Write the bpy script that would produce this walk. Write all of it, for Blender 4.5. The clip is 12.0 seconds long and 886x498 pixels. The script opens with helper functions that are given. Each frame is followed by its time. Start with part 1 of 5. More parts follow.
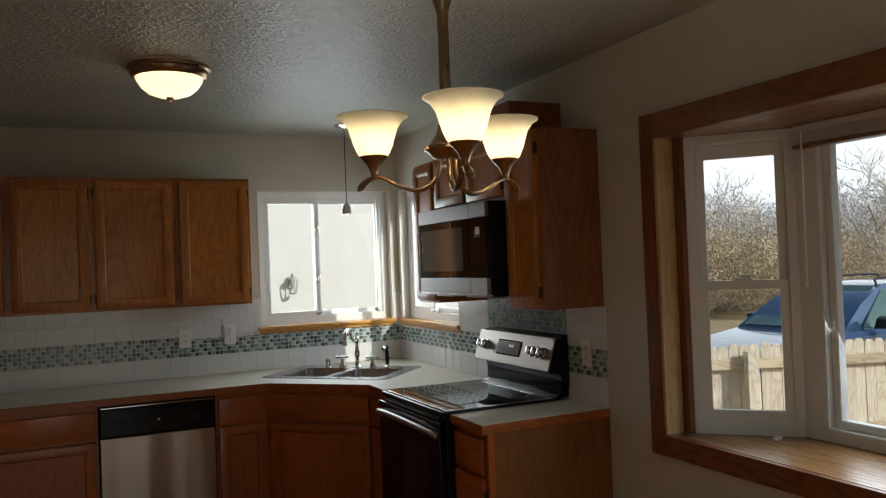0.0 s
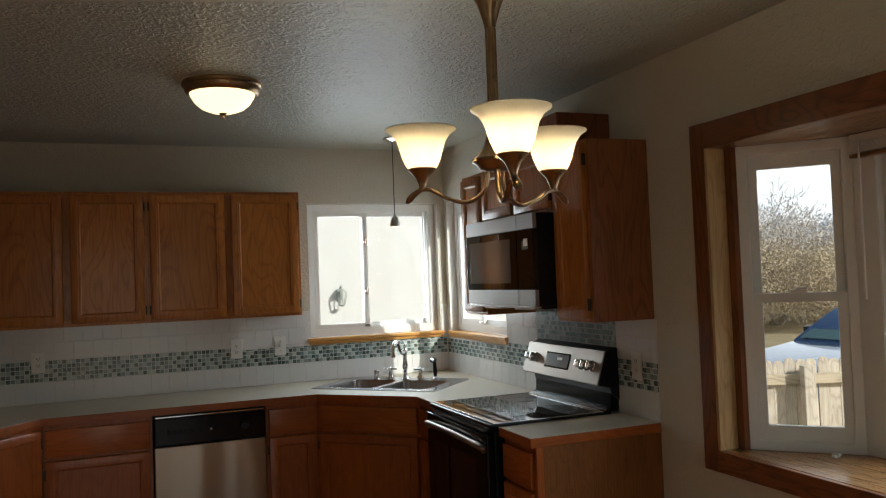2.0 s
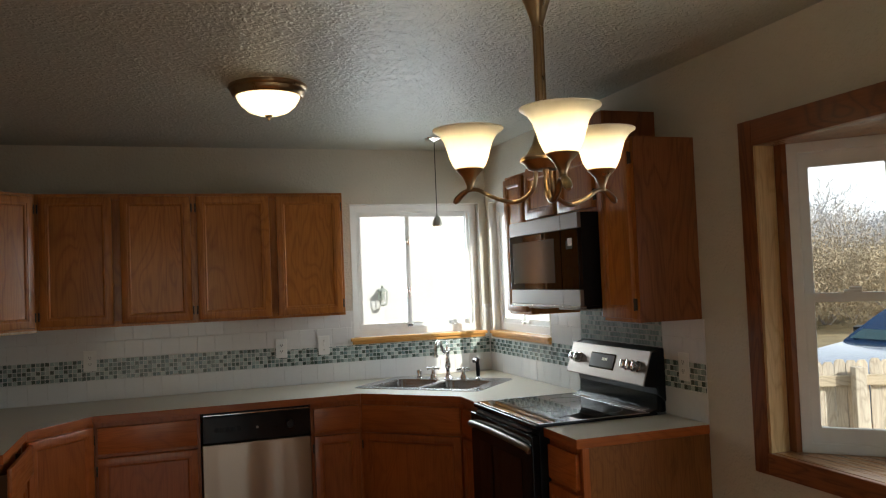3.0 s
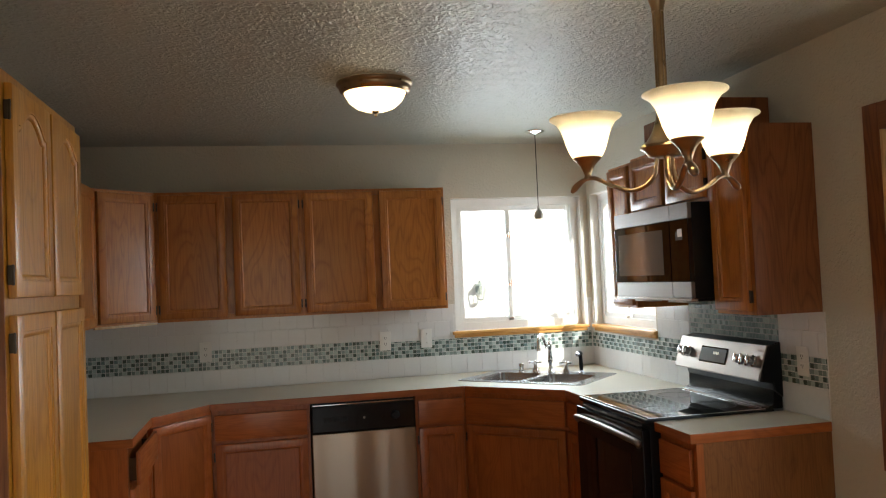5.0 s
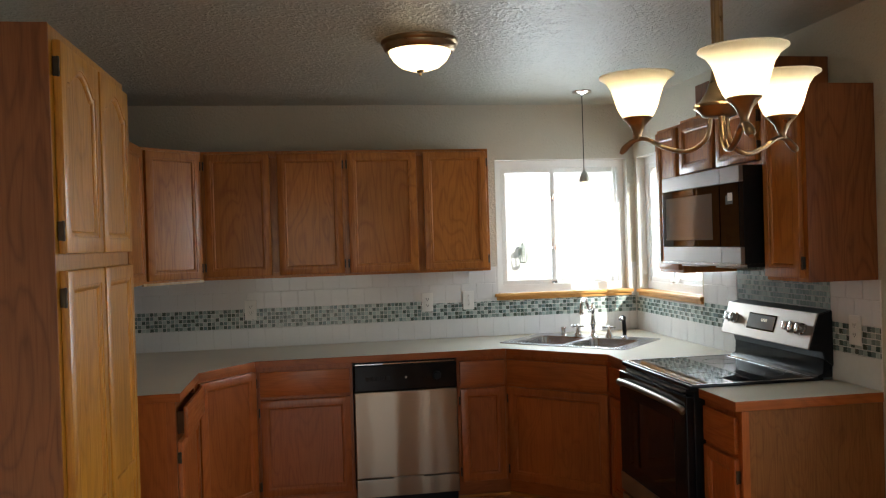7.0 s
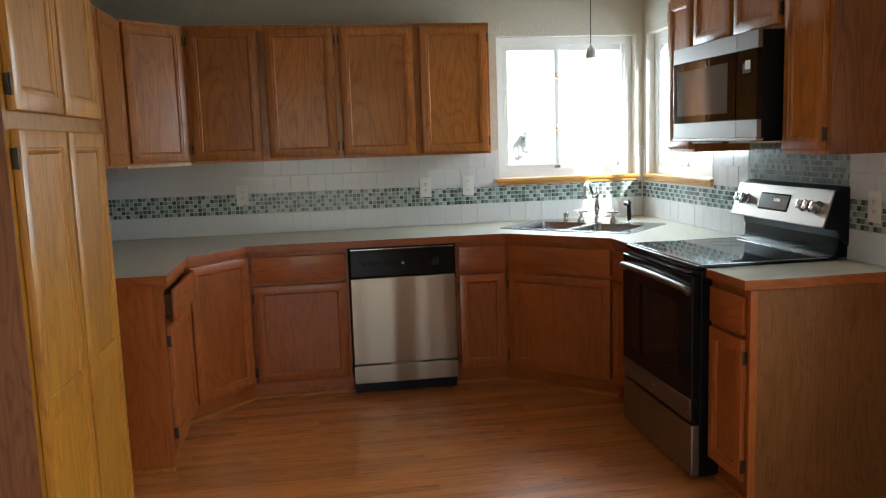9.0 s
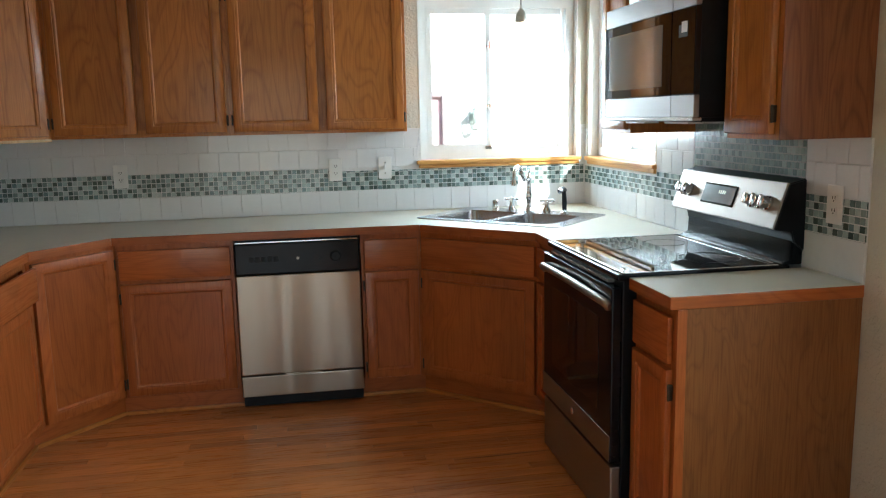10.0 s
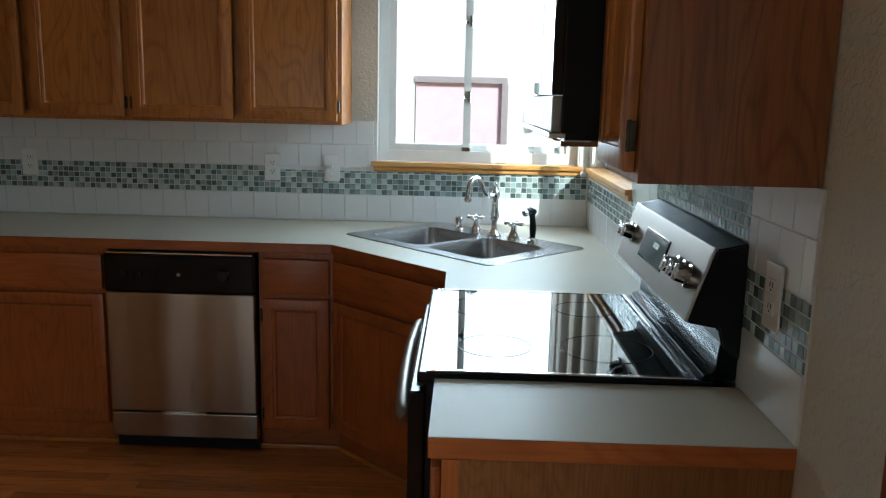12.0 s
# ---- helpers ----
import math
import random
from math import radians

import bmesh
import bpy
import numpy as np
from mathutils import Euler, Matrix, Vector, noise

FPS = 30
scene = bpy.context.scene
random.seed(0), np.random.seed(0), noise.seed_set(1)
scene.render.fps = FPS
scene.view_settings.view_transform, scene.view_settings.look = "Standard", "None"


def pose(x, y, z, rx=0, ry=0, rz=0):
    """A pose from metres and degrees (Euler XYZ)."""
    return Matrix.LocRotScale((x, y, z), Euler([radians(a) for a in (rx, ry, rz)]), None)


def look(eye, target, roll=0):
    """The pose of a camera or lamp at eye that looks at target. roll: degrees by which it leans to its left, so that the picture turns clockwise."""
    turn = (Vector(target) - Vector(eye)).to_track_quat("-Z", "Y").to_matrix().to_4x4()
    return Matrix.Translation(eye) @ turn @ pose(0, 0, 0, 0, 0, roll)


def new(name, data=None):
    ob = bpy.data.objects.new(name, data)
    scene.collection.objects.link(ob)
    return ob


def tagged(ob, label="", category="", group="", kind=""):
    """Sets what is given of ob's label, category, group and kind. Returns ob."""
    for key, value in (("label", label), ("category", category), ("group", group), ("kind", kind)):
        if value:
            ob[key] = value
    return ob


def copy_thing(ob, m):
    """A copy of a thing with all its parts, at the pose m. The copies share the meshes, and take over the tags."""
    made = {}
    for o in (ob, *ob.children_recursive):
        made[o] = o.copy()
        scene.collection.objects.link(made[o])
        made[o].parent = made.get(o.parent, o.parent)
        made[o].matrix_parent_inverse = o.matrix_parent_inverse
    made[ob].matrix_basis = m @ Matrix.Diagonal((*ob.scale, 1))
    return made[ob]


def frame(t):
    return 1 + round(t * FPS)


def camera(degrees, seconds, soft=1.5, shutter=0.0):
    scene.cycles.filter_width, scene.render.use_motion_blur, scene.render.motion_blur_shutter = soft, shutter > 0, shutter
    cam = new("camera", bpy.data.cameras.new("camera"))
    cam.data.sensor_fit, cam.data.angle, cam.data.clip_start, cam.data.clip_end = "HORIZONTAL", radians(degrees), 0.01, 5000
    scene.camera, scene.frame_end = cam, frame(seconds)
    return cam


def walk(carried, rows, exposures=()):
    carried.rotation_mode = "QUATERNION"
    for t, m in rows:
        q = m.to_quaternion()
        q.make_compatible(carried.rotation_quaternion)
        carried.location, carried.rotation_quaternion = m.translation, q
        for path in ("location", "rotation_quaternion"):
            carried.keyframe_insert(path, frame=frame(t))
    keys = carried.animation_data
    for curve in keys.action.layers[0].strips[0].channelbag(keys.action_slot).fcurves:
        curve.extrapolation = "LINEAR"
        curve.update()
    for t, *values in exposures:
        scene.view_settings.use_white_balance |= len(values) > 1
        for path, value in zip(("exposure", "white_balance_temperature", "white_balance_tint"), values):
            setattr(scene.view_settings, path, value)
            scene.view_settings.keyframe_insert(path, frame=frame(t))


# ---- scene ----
cam = camera(57.9, 12.0, 1.2)
PATH = [
    (0, (-2.125, -5.353, 1.561), (-1.284, -3.539, 1.596), -2.2),
    (0.5, (-2.122, -5.355, 1.566), (-1.311, -3.528, 1.607), -2.2),
    (1, (-2.133, -5.356, 1.555), (-1.352, -3.516, 1.611), -2.2),
    (1.5, (-2.121, -5.354, 1.553), (-1.366, -3.503, 1.621), -2.2),
    (2, (-2.128, -5.355, 1.56), (-1.395, -3.496, 1.63), -2.2),
    (2.5, (-2.145, -5.358, 1.566), (-1.442, -3.487, 1.636), -2.3),
    (3, (-2.149, -5.348, 1.562), (-1.507, -3.455, 1.635), -2.3),
    (4.8, (-2.215, -5.329, 1.55), (-1.786, -3.377, 1.625), -2.5),
    (5, (-2.216, -5.339, 1.55), (-1.793, -3.385, 1.622), -2.5),
    (5.5, (-2.204, -5.326, 1.559), (-1.813, -3.365, 1.62), -2.2),
    (6, (-2.2, -5.326, 1.557), (-1.858, -3.355, 1.6), -2.1),
    (6.5, (-2.216, -5.32, 1.551), (-1.901, -3.345, 1.555), -1.8),
    (8.3, (-2.213, -5.297, 1.525), (-1.882, -3.327, 1.425), -1.9),
    (8.5, (-2.212, -5.267, 1.511), (-1.886, -3.299, 1.373), -2.1),
    (9, (-2.158, -5.143, 1.441), (-1.862, -3.183, 1.173), -1.9),
    (9.5, (-1.897, -4.9, 1.443), (-1.61, -2.946, 1.128), -1.6),
    (10, (-1.685, -4.584, 1.433), (-1.342, -2.641, 1.105), -1.2),
    (10.5, (-1.455, -4.277, 1.445), (-1.06, -2.346, 1.102), -1.0),
    (11, (-1.094, -4.119, 1.448), (-0.698, -2.187, 1.113), -0.7),
    (11.3, (-0.899, -4.026, 1.444), (-0.523, -2.089, 1.113), -0.2),
    (11.5, (-0.795, -3.932, 1.436), (-0.461, -1.99, 1.096), 0.2),
    (12, (-0.588, -3.755, 1.47), (-0.634, -1.789, 1.105), 1.3),
]
walk(cam, [(t, look(eye, target, roll)) for t, eye, target, roll in PATH], exposures=[(0,-0.53,6350,4),(2.5,-0.22,6400,4),(5.5,0.53,6400,4),(6.5,0.43,6300,4),(8.5,0.62,6100,1),(9,0.78,5850,-1),(9.5,1.18,5650,-2),(10,1.08,5600,-3),(10.5,0.84,5400,-4),(11.5,0.36,5400,-5),(12,0.07,5400,-5)])

# ---- world, sun, large lights ----
SUN = Vector((0.61, -1.0, 0.69)).normalized()
world = bpy.data.worlds.new("world")
scene.world = world
world.use_nodes = True
wn = world.node_tree
sky = wn.nodes.new("ShaderNodeTexSky")
sky.sky_type, sky.sun_disc = "NISHITA", False
sky.sun_elevation = math.asin(SUN.z)
sky.sun_rotation = math.atan2(SUN.x, SUN.y)
sky.dust_density, sky.air_density = 1.5, 1.0
wn.links.new(sky.outputs[0], wn.nodes["Background"].inputs[0])
wn.nodes["Background"].inputs[1].default_value = 0.15
sun = new("sun", bpy.data.lights.new("sun", "SUN"))
sun.data.energy, sun.data.angle, sun.data.color = 5.0, radians(0.6), (1.0, 0.94, 0.85)
sun.matrix_basis = look(SUN * 20, (0, 0, 0))


def window_light(name, centre, normal, w, h, power, spread=150):
    """The sky's light that comes through an opening."""
    lamp = new(name, bpy.data.lights.new(name, "AREA"))
    lamp.data.shape, lamp.data.size, lamp.data.size_y = "RECTANGLE", w, h
    lamp.data.energy, lamp.data.color, lamp.data.spread = power, (0.86, 0.93, 1.0), radians(spread)
    lamp.matrix_basis = look(centre, Vector(centre) + Vector(normal))
    return lamp


window_light("sky_light_bay", (0.31, -3.92, 1.42), (-1, 0, -0.6), 1.35, 0.95, 13, 120)
window_light("sky_light_back", (-0.52, 0.17, 1.63), (0, -1, -0.15), 0.8, 0.75, 12.5)
window_light("sky_light_side", (0.17, -0.5, 1.63), (-1, 0, -0.3), 0.75, 0.75, 7.5)

# Added fill lamp behind the camera, in an unseen opening made for it.
window_light("fill_light_south", (-2.2, -7.72, 1.1), (0, 1, -0.35), 1.7, 1.9, 3.2, 130)


# ---- materials ----
def mat(name):
    m = bpy.data.materials.new(name)
    m.use_nodes = True
    return m, m.node_tree.nodes, m.node_tree.links, m.node_tree.nodes["Principled BSDF"]


def coords(n, l, scale=(1, 1, 1), random_shift=False, source="Object"):
    tc = n.new("ShaderNodeTexCoord")
    mp = n.new("ShaderNodeMapping")
    mp.inputs["Scale"].default_value = scale
    l.new(tc.outputs[source], mp.inputs[0])
    if random_shift:
        oi = n.new("ShaderNodeObjectInfo")
        mul = n.new("ShaderNodeVectorMath")
        mul.operation = "SCALE"
        mul.inputs[0].default_value = (37.0, 19.0, 53.0)
        l.new(oi.outputs["Random"], mul.inputs["Scale"])
        l.new(mul.outputs[0], mp.inputs["Location"])
    return mp


def ramp(n, l, fac, stops):
    r = n.new("ShaderNodeValToRGB")
    while len(r.color_ramp.elements) < len(stops):
        r.color_ramp.elements.new(0.5)
    for e, (p, c) in zip(r.color_ramp.elements, stops):
        e.position, e.color = p, (*c, 1)
    l.new(fac, r.inputs[0])
    return r


def tex(n, l, mp, scale, detail=4.0, rough=0.55, distortion=0.0):
    t = n.new("ShaderNodeTexNoise")
    t.inputs["Scale"].default_value, t.inputs["Detail"].default_value = scale, detail
    t.inputs["Roughness"].default_value, t.inputs["Distortion"].default_value = rough, distortion
    l.new(mp.outputs[0], t.inputs["Vector"])
    return t


def mix(n, l, fac, a, b, mode="MIX"):
    m = n.new("ShaderNodeMix")
    m.data_type, m.blend_type = "RGBA", mode
    for socket, v in ((0, fac), (6, a), (7, b)):
        if hasattr(v, "is_linked"):
            l.new(v, m.inputs[socket])
        else:
            m.inputs[socket].default_value = (*v, 1) if socket else v
    return m.outputs[2]


def bump(n, l, b, height, strength, distance):
    bp = n.new("ShaderNodeBump")
    bp.inputs["Strength"].default_value, bp.inputs["Distance"].default_value = strength, distance
    l.new(height, bp.inputs["Height"])
    l.new(bp.outputs[0], b.inputs["Normal"])


def oak(name, axis, light, dark, rough=0.38, grain=1.0, spread=0.12, coat=0.3, streak=0.0, size=1.0):
    """Varnished oak with plain-sawn figure; the grain runs along the axis."""
    m, n, l, b = mat(name)
    k = "xyz".index(axis)
    long = [6.0 * size] * 3
    long[k] = 1.35 * size
    wide = tex(n, l, coords(n, l, long, True), 1.0, 2.0, 0.45, 0.7)
    rings = n.new("ShaderNodeMath")
    rings.operation = "MULTIPLY"
    rings.inputs[1].default_value = 21.0
    l.new(wide.outputs[0], rings.inputs[0])
    bands = n.new("ShaderNodeMath")
    bands.operation = "PINGPONG"
    bands.inputs[1].default_value = 1.0
    l.new(rings.outputs[0], bands.inputs[0])
    fine = [170.0] * 3
    fine[k] = 5.0
    pores = tex(n, l, coords(n, l, fine, True), 1.0, 3.0, 0.6)
    mid = tuple(0.5 * p + 0.5 * q for p, q in zip(light, dark))
    base = ramp(n, l, bands.outputs[0], [(0.0, dark), (0.22, mid), (0.55, light), (1.0, light)])
    pr = ramp(n, l, pores.outputs[0], [(0.34, (0.68, 0.6, 0.52)), (0.56, (1, 1, 1))])
    col = mix(n, l, 0.5 * grain, base.outputs[0], pr.outputs[0], "MULTIPLY")
    blotch = tex(n, l, coords(n, l, (2.6, 2.6, 2.6), True), 1.0, 3.0, 0.6)
    br = ramp(n, l, blotch.outputs[0], [(0.3, (0.88, 0.86, 0.84)), (0.7, (1.08, 1.07, 1.05))])
    col = mix(n, l, 1.0, col, br.outputs[0], "MULTIPLY")
    if streak:
        thin = [24.0] * 3
        thin[k] = 1.3
        ms = tex(n, l, coords(n, l, thin, True), 1.0, 3.0, 0.55, 0.4)
        sr = ramp(n, l, ms.outputs[0], [(0.27, (0.3, 0.22, 0.17)), (0.35, (1, 1, 1))])
        col = mix(n, l, streak, col, sr.outputs[0], "MULTIPLY")
    oi = n.new("ShaderNodeObjectInfo")
    tone = ramp(n, l, oi.outputs["Random"], [(0.0, (1 - spread, 1 - 1.15 * spread, 1 - 1.3 * spread)), (1.0, (1 + 0.6 * spread, 1 + 0.5 * spread, 1 + 0.3 * spread))])
    col = mix(n, l, 1.0, col, tone.outputs[0], "MULTIPLY")
    l.new(col, b.inputs["Base Color"])
    rr = ramp(n, l, pores.outputs[0], [(0.3, (rough + 0.14,) * 3), (0.6, (rough,) * 3)])
    l.new(rr.outputs[0], b.inputs["Roughness"])
    b.inputs["Coat Weight"].default_value, b.inputs["Coat Roughness"].default_value = coat, 0.16
    b.inputs["Specular IOR Level"].default_value = 0.4
    bump(n, l, b, pores.outputs[0], 0.14, 0.0006)
    return m


def plain(name, colour, rough, metal=0.0, vary=0.08, scale=14.0, bump_by=0.0, bump_scale=60.0, coat=0.0, shine=0.5, gloss=0.12):
    """A plain surface with slight unevenness of colour and gloss."""
    m, n, l, b = mat(name)
    mp = coords(n, l)
    big = tex(n, l, mp, scale, 5.0, 0.6)
    lo, hi = tuple(c * (1 - vary) for c in colour), tuple(min(1, c * (1 + vary)) for c in colour)
    l.new(ramp(n, l, big.outputs[0], [(0.3, lo), (0.7, hi)]).outputs[0], b.inputs["Base Color"])
    l.new(ramp(n, l, big.outputs[0], [(0.3, (rough * (1 - gloss),) * 3), (0.7, (min(1, rough * (1 + gloss)),) * 3)]).outputs[0], b.inputs["Roughness"])
    b.inputs["Metallic"].default_value = metal
    b.inputs["Specular IOR Level"].default_value = shine
    b.inputs["Coat Weight"].default_value = coat
    if bump_by:
        bump(n, l, b, tex(n, l, mp, bump_scale, 4.0, 0.6).outputs[0], bump_by, 0.002)
    return m


def textured_paint(name, colour, strength, scale, distance, rough=0.75):
    """Painted drywall with sprayed and troweled texture."""
    m, n, l, b = mat(name)
    mp = coords(n, l)
    big = tex(n, l, mp, 1.3, 4.0, 0.55)
    lo, hi = tuple(c * 0.95 for c in colour), tuple(min(1, c * 1.03) for c in colour)
    l.new(ramp(n, l, big.outputs[0], [(0.3, lo), (0.7, hi)]).outputs[0], b.inputs["Base Color"])
    b.inputs["Roughness"].default_value = rough
    a = tex(n, l, mp, scale, 3.0, 0.5, 0.6)
    c = tex(n, l, mp, scale * 0.32, 2.0, 0.5)
    ra = ramp(n, l, a.outputs[0], [(0.42, (0, 0, 0)), (0.6, (1, 1, 1))])
    rc = ramp(n, l, c.outputs[0], [(0.35, (0.25, 0.25, 0.25)), (0.65, (1, 1, 1))])
    bump(n, l, b, mix(n, l, 1.0, ra.outputs[0], rc.outputs[0], "MULTIPLY"), strength, distance)
    return m


def brushed(name, colour, rough, axis="x", wave=0.0):
    """Brushed steel; with a wave, a thin sheet that buckles slightly."""
    m, n, l, b = mat(name)
    b.inputs["Base Color"].default_value = (*colour, 1)
    b.inputs["Roughness"].default_value = rough
    b.inputs["Metallic"].default_value = 1.0
    if wave:
        wavy = tex(n, l, coords(n, l, (6.5, 6.5, 0.45)), 1.0, 0.0)
        bump(n, l, b, wavy.outputs[0], wave, 0.03)
        return m
    sc = [220.0, 220.0, 220.0]
    sc["xyz".index(axis)] = 1.5
    t = tex(n, l, coords(n, l, sc), 1.0, 3.0, 0.6)
    l.new(ramp(n, l, t.outputs[0], [(0.3, tuple(c * 0.97 for c in colour)), (0.7, colour)]).outputs[0], b.inputs["Base Color"])
    l.new(ramp(n, l, t.outputs[0], [(0.3, (rough * 0.95,) * 3), (0.7, (rough * 1.05,) * 3)]).outputs[0], b.inputs["Roughness"])
    return m


def glass(name, colour=(1, 1, 1), rough=0.0):
    """A thin pane: clear, with a faint reflection."""
    m, n, l, b = mat(name)
    tr = n.new("ShaderNodeBsdfTransparent")
    tr.inputs[0].default_value = (*colour, 1)
    gl = n.new("ShaderNodeBsdfGlossy")
    gl.inputs["Roughness"].default_value = rough
    fr = n.new("ShaderNodeLayerWeight")
    fr.inputs[0].default_value = 0.5
    pw, sc = n.new("ShaderNodeMath"), n.new("ShaderNodeMath")
    pw.operation, sc.operation = "POWER", "MULTIPLY_ADD"
    pw.inputs[1].default_value = 5.0
    sc.inputs[1].default_value, sc.inputs[2].default_value = 0.6, 0.025
    l.new(fr.outputs["Facing"], pw.inputs[0])
    l.new(pw.outputs[0], sc.inputs[0])
    ms = n.new("ShaderNodeMixShader")
    l.new(sc.outputs[0], ms.inputs[0])
    l.new(tr.outputs[0], ms.inputs[1])
    l.new(gl.outputs[0], ms.inputs[2])
    l.new(ms.outputs[0], n["Material Output"].inputs[0])
    return m


def lit_glass(name, colour, strength, rough=0.5):
    """A glowing bulb or frosted bowl."""
    m, n, l, b = mat(name)
    t = tex(n, l, coords(n, l), 18.0, 3.0)
    l.new(ramp(n, l, t.outputs[0], [(0.3, (0.85, 0.74, 0.5)), (0.7, (0.95, 0.86, 0.66))]).outputs[0], b.inputs["Base Color"])
    b.inputs["Roughness"].default_value = rough
    b.inputs["Emission Color"].default_value = (*colour, 1)
    b.inputs["Emission Strength"].default_value = strength
    return m


def frosted(name, colour):
    """Amber frosted glass that lets a bulb's light through."""
    m, n, l, b = mat(name)
    t = tex(n, l, coords(n, l), 25.0, 3.0)
    c = ramp(n, l, t.outputs[0], [(0.3, tuple(v * 0.92 for v in colour)), (0.7, colour)])
    tl = n.new("ShaderNodeBsdfTranslucent")
    l.new(c.outputs[0], tl.inputs[0])
    l.new(c.outputs[0], b.inputs["Base Color"])
    b.inputs["Roughness"].default_value = 0.35
    ms = n.new("ShaderNodeMixShader")
    ms.inputs[0].default_value = 0.62
    l.new(b.outputs[0], ms.inputs[1])
    l.new(tl.outputs[0], ms.inputs[2])
    l.new(ms.outputs[0], n["Material Output"].inputs[0])
    return m


OAK_L, OAK_D = (0.51, 0.194, 0.034), (0.4, 0.14, 0.023)
RED_L, RED_D = (0.43, 0.12, 0.024), (0.36, 0.096, 0.018)
M_OAK = oak("oak_upright", "z", OAK_L, OAK_D)
M_OAKH = oak("oak_level", "x", OAK_L, OAK_D)
M_OAKB = oak("red_oak_upright", "z", RED_L, RED_D)
M_OAKBH = oak("red_oak_level", "x", RED_L, RED_D)
# Pantry oak, made yellower for the warm light that falls on it.
M_OAK_WARM = oak("oak_warm_lit", "z", (0.51, 0.225, 0.016), (0.41, 0.168, 0.011), coat=0.14)
M_END = oak("brown_veneer_upright", "z", (0.28, 0.102, 0.034), (0.205, 0.069, 0.023), 0.42, 1.1, 0.02, size=1.1)
M_ENDB = oak("light_veneer_upright", "z", (0.27, 0.106, 0.028), (0.225, 0.084, 0.022), 0.42, 1.3, 0.02, 0.1, 0.3, 1.5)
M_TRIM = oak("trim_oak_upright", "z", (0.235, 0.077, 0.021), (0.145, 0.043, 0.012))
M_TRIMH = oak("trim_oak_level", "y", (0.235, 0.077, 0.021), (0.145, 0.043, 0.012))
# Pale oak, brightened so the colour holds the sun on the bay jamb.
M_PALE = oak("brightened_oak", "z", (0.66, 0.47, 0.24), (0.55, 0.37, 0.17), 0.4)
M_PALEH = oak("pale_oak_level", "y", (0.31, 0.16, 0.06), (0.22, 0.1, 0.036), 0.25)
M_SILL = oak("pine_sill", "x", (0.62, 0.34, 0.1), (0.5, 0.24, 0.06), 0.4)
M_SILLY = oak("pine_sill_level", "y", (0.62, 0.34, 0.1), (0.5, 0.24, 0.06), 0.4)
M_FLOOR = oak("floor_oak", "x", (0.61, 0.224, 0.061), (0.53, 0.184, 0.05), 0.27, 0.22, 0.26, 0.25, 0.8, 0.7)
# Dark brown for drawer box and subfloor; their shade is in the colour.
M_SHADOW = plain("shaded_brown", (0.12, 0.06, 0.03), 0.8)
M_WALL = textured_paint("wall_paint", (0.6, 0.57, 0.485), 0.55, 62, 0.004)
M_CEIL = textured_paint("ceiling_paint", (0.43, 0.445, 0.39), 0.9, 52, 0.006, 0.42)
M_WHITE = plain("white_vinyl", (0.8, 0.8, 0.78), 0.35, 0, 0.03)
M_REVEAL = plain("white_reveal", (0.78, 0.77, 0.73), 0.6, 0, 0.03, bump_by=0.1)
M_COUNTER = plain("cream_laminate", (0.66, 0.62, 0.515), 0.42, 0, 0.035, 4.0, gloss=0.08, shine=0.4)
M_GROUT = plain("grout", (0.69, 0.685, 0.67), 0.9, 0, 0.1, 40)
M_GROUTD = plain("grey_grout", (0.4, 0.41, 0.4), 0.9, 0, 0.12, 40)
M_STEEL = brushed("brushed_steel", (0.36, 0.325, 0.29), 0.42, "x")
M_STEELD = brushed("microwave_steel", (0.34, 0.325, 0.305), 0.4, "x")
M_STEELW = brushed("dishwasher_steel", (0.385, 0.335, 0.275), 0.28, "x", 0.6)
M_STEELY = brushed("brushed_steel_side", (0.62, 0.6, 0.57), 0.28, "y")
M_SINK = brushed("sink_steel", (0.56, 0.56, 0.57), 0.26, "x")
M_CHROME = plain("chrome", (0.75, 0.75, 0.76), 0.08, 1.0, 0.03)
M_BRASS = plain("antique_brass", (0.33, 0.225, 0.13), 0.3, 1.0, 0.12, 30)
M_NICKEL = plain("satin_nickel", (0.6, 0.58, 0.55), 0.3, 1.0, 0.05, 30)
M_HINGE = plain("dark_bronze", (0.06, 0.045, 0.03), 0.4, 0.7, 0.2)
M_BLACK = plain("black_enamel", (0.006, 0.007, 0.009), 0.16, 0, 0.2, shine=0.22)
M_BLACKM = plain("black_plastic", (0.008, 0.009, 0.011), 0.36, 0, 0.2, shine=0.22)
# Mesh grey, lifted so the colour carries a pale reflection of the room.
M_MESH = plain("mesh_glass_greyed", (0.15, 0.165, 0.17), 0.09, 0, 0.03, 3, coat=0.5)
M_BGLASS = plain("black_glass", (0.006, 0.007, 0.008), 0.03, 0, 0.1)
M_PLATE = plain("white_plastic", (0.8, 0.79, 0.76), 0.4, 0, 0.02)
M_SLOT = plain("slot_black", (0.02, 0.02, 0.02), 0.6)
M_LED = plain("display_grey", (0.16, 0.19, 0.2), 0.15, 0, 0.1)
M_GLASS = glass("window_glass")
M_SHADE = frosted("amber_glass", (0.97, 0.92, 0.81))
M_BULB = lit_glass("bulb_glow", (1.0, 0.86, 0.62), 118.0)
M_DOME = lit_glass("alabaster_glass_lit", (1.0, 0.75, 0.42), 2.5)
M_DIGIT = lit_glass("digit_glow", (0.6, 0.9, 0.95), 0.25)


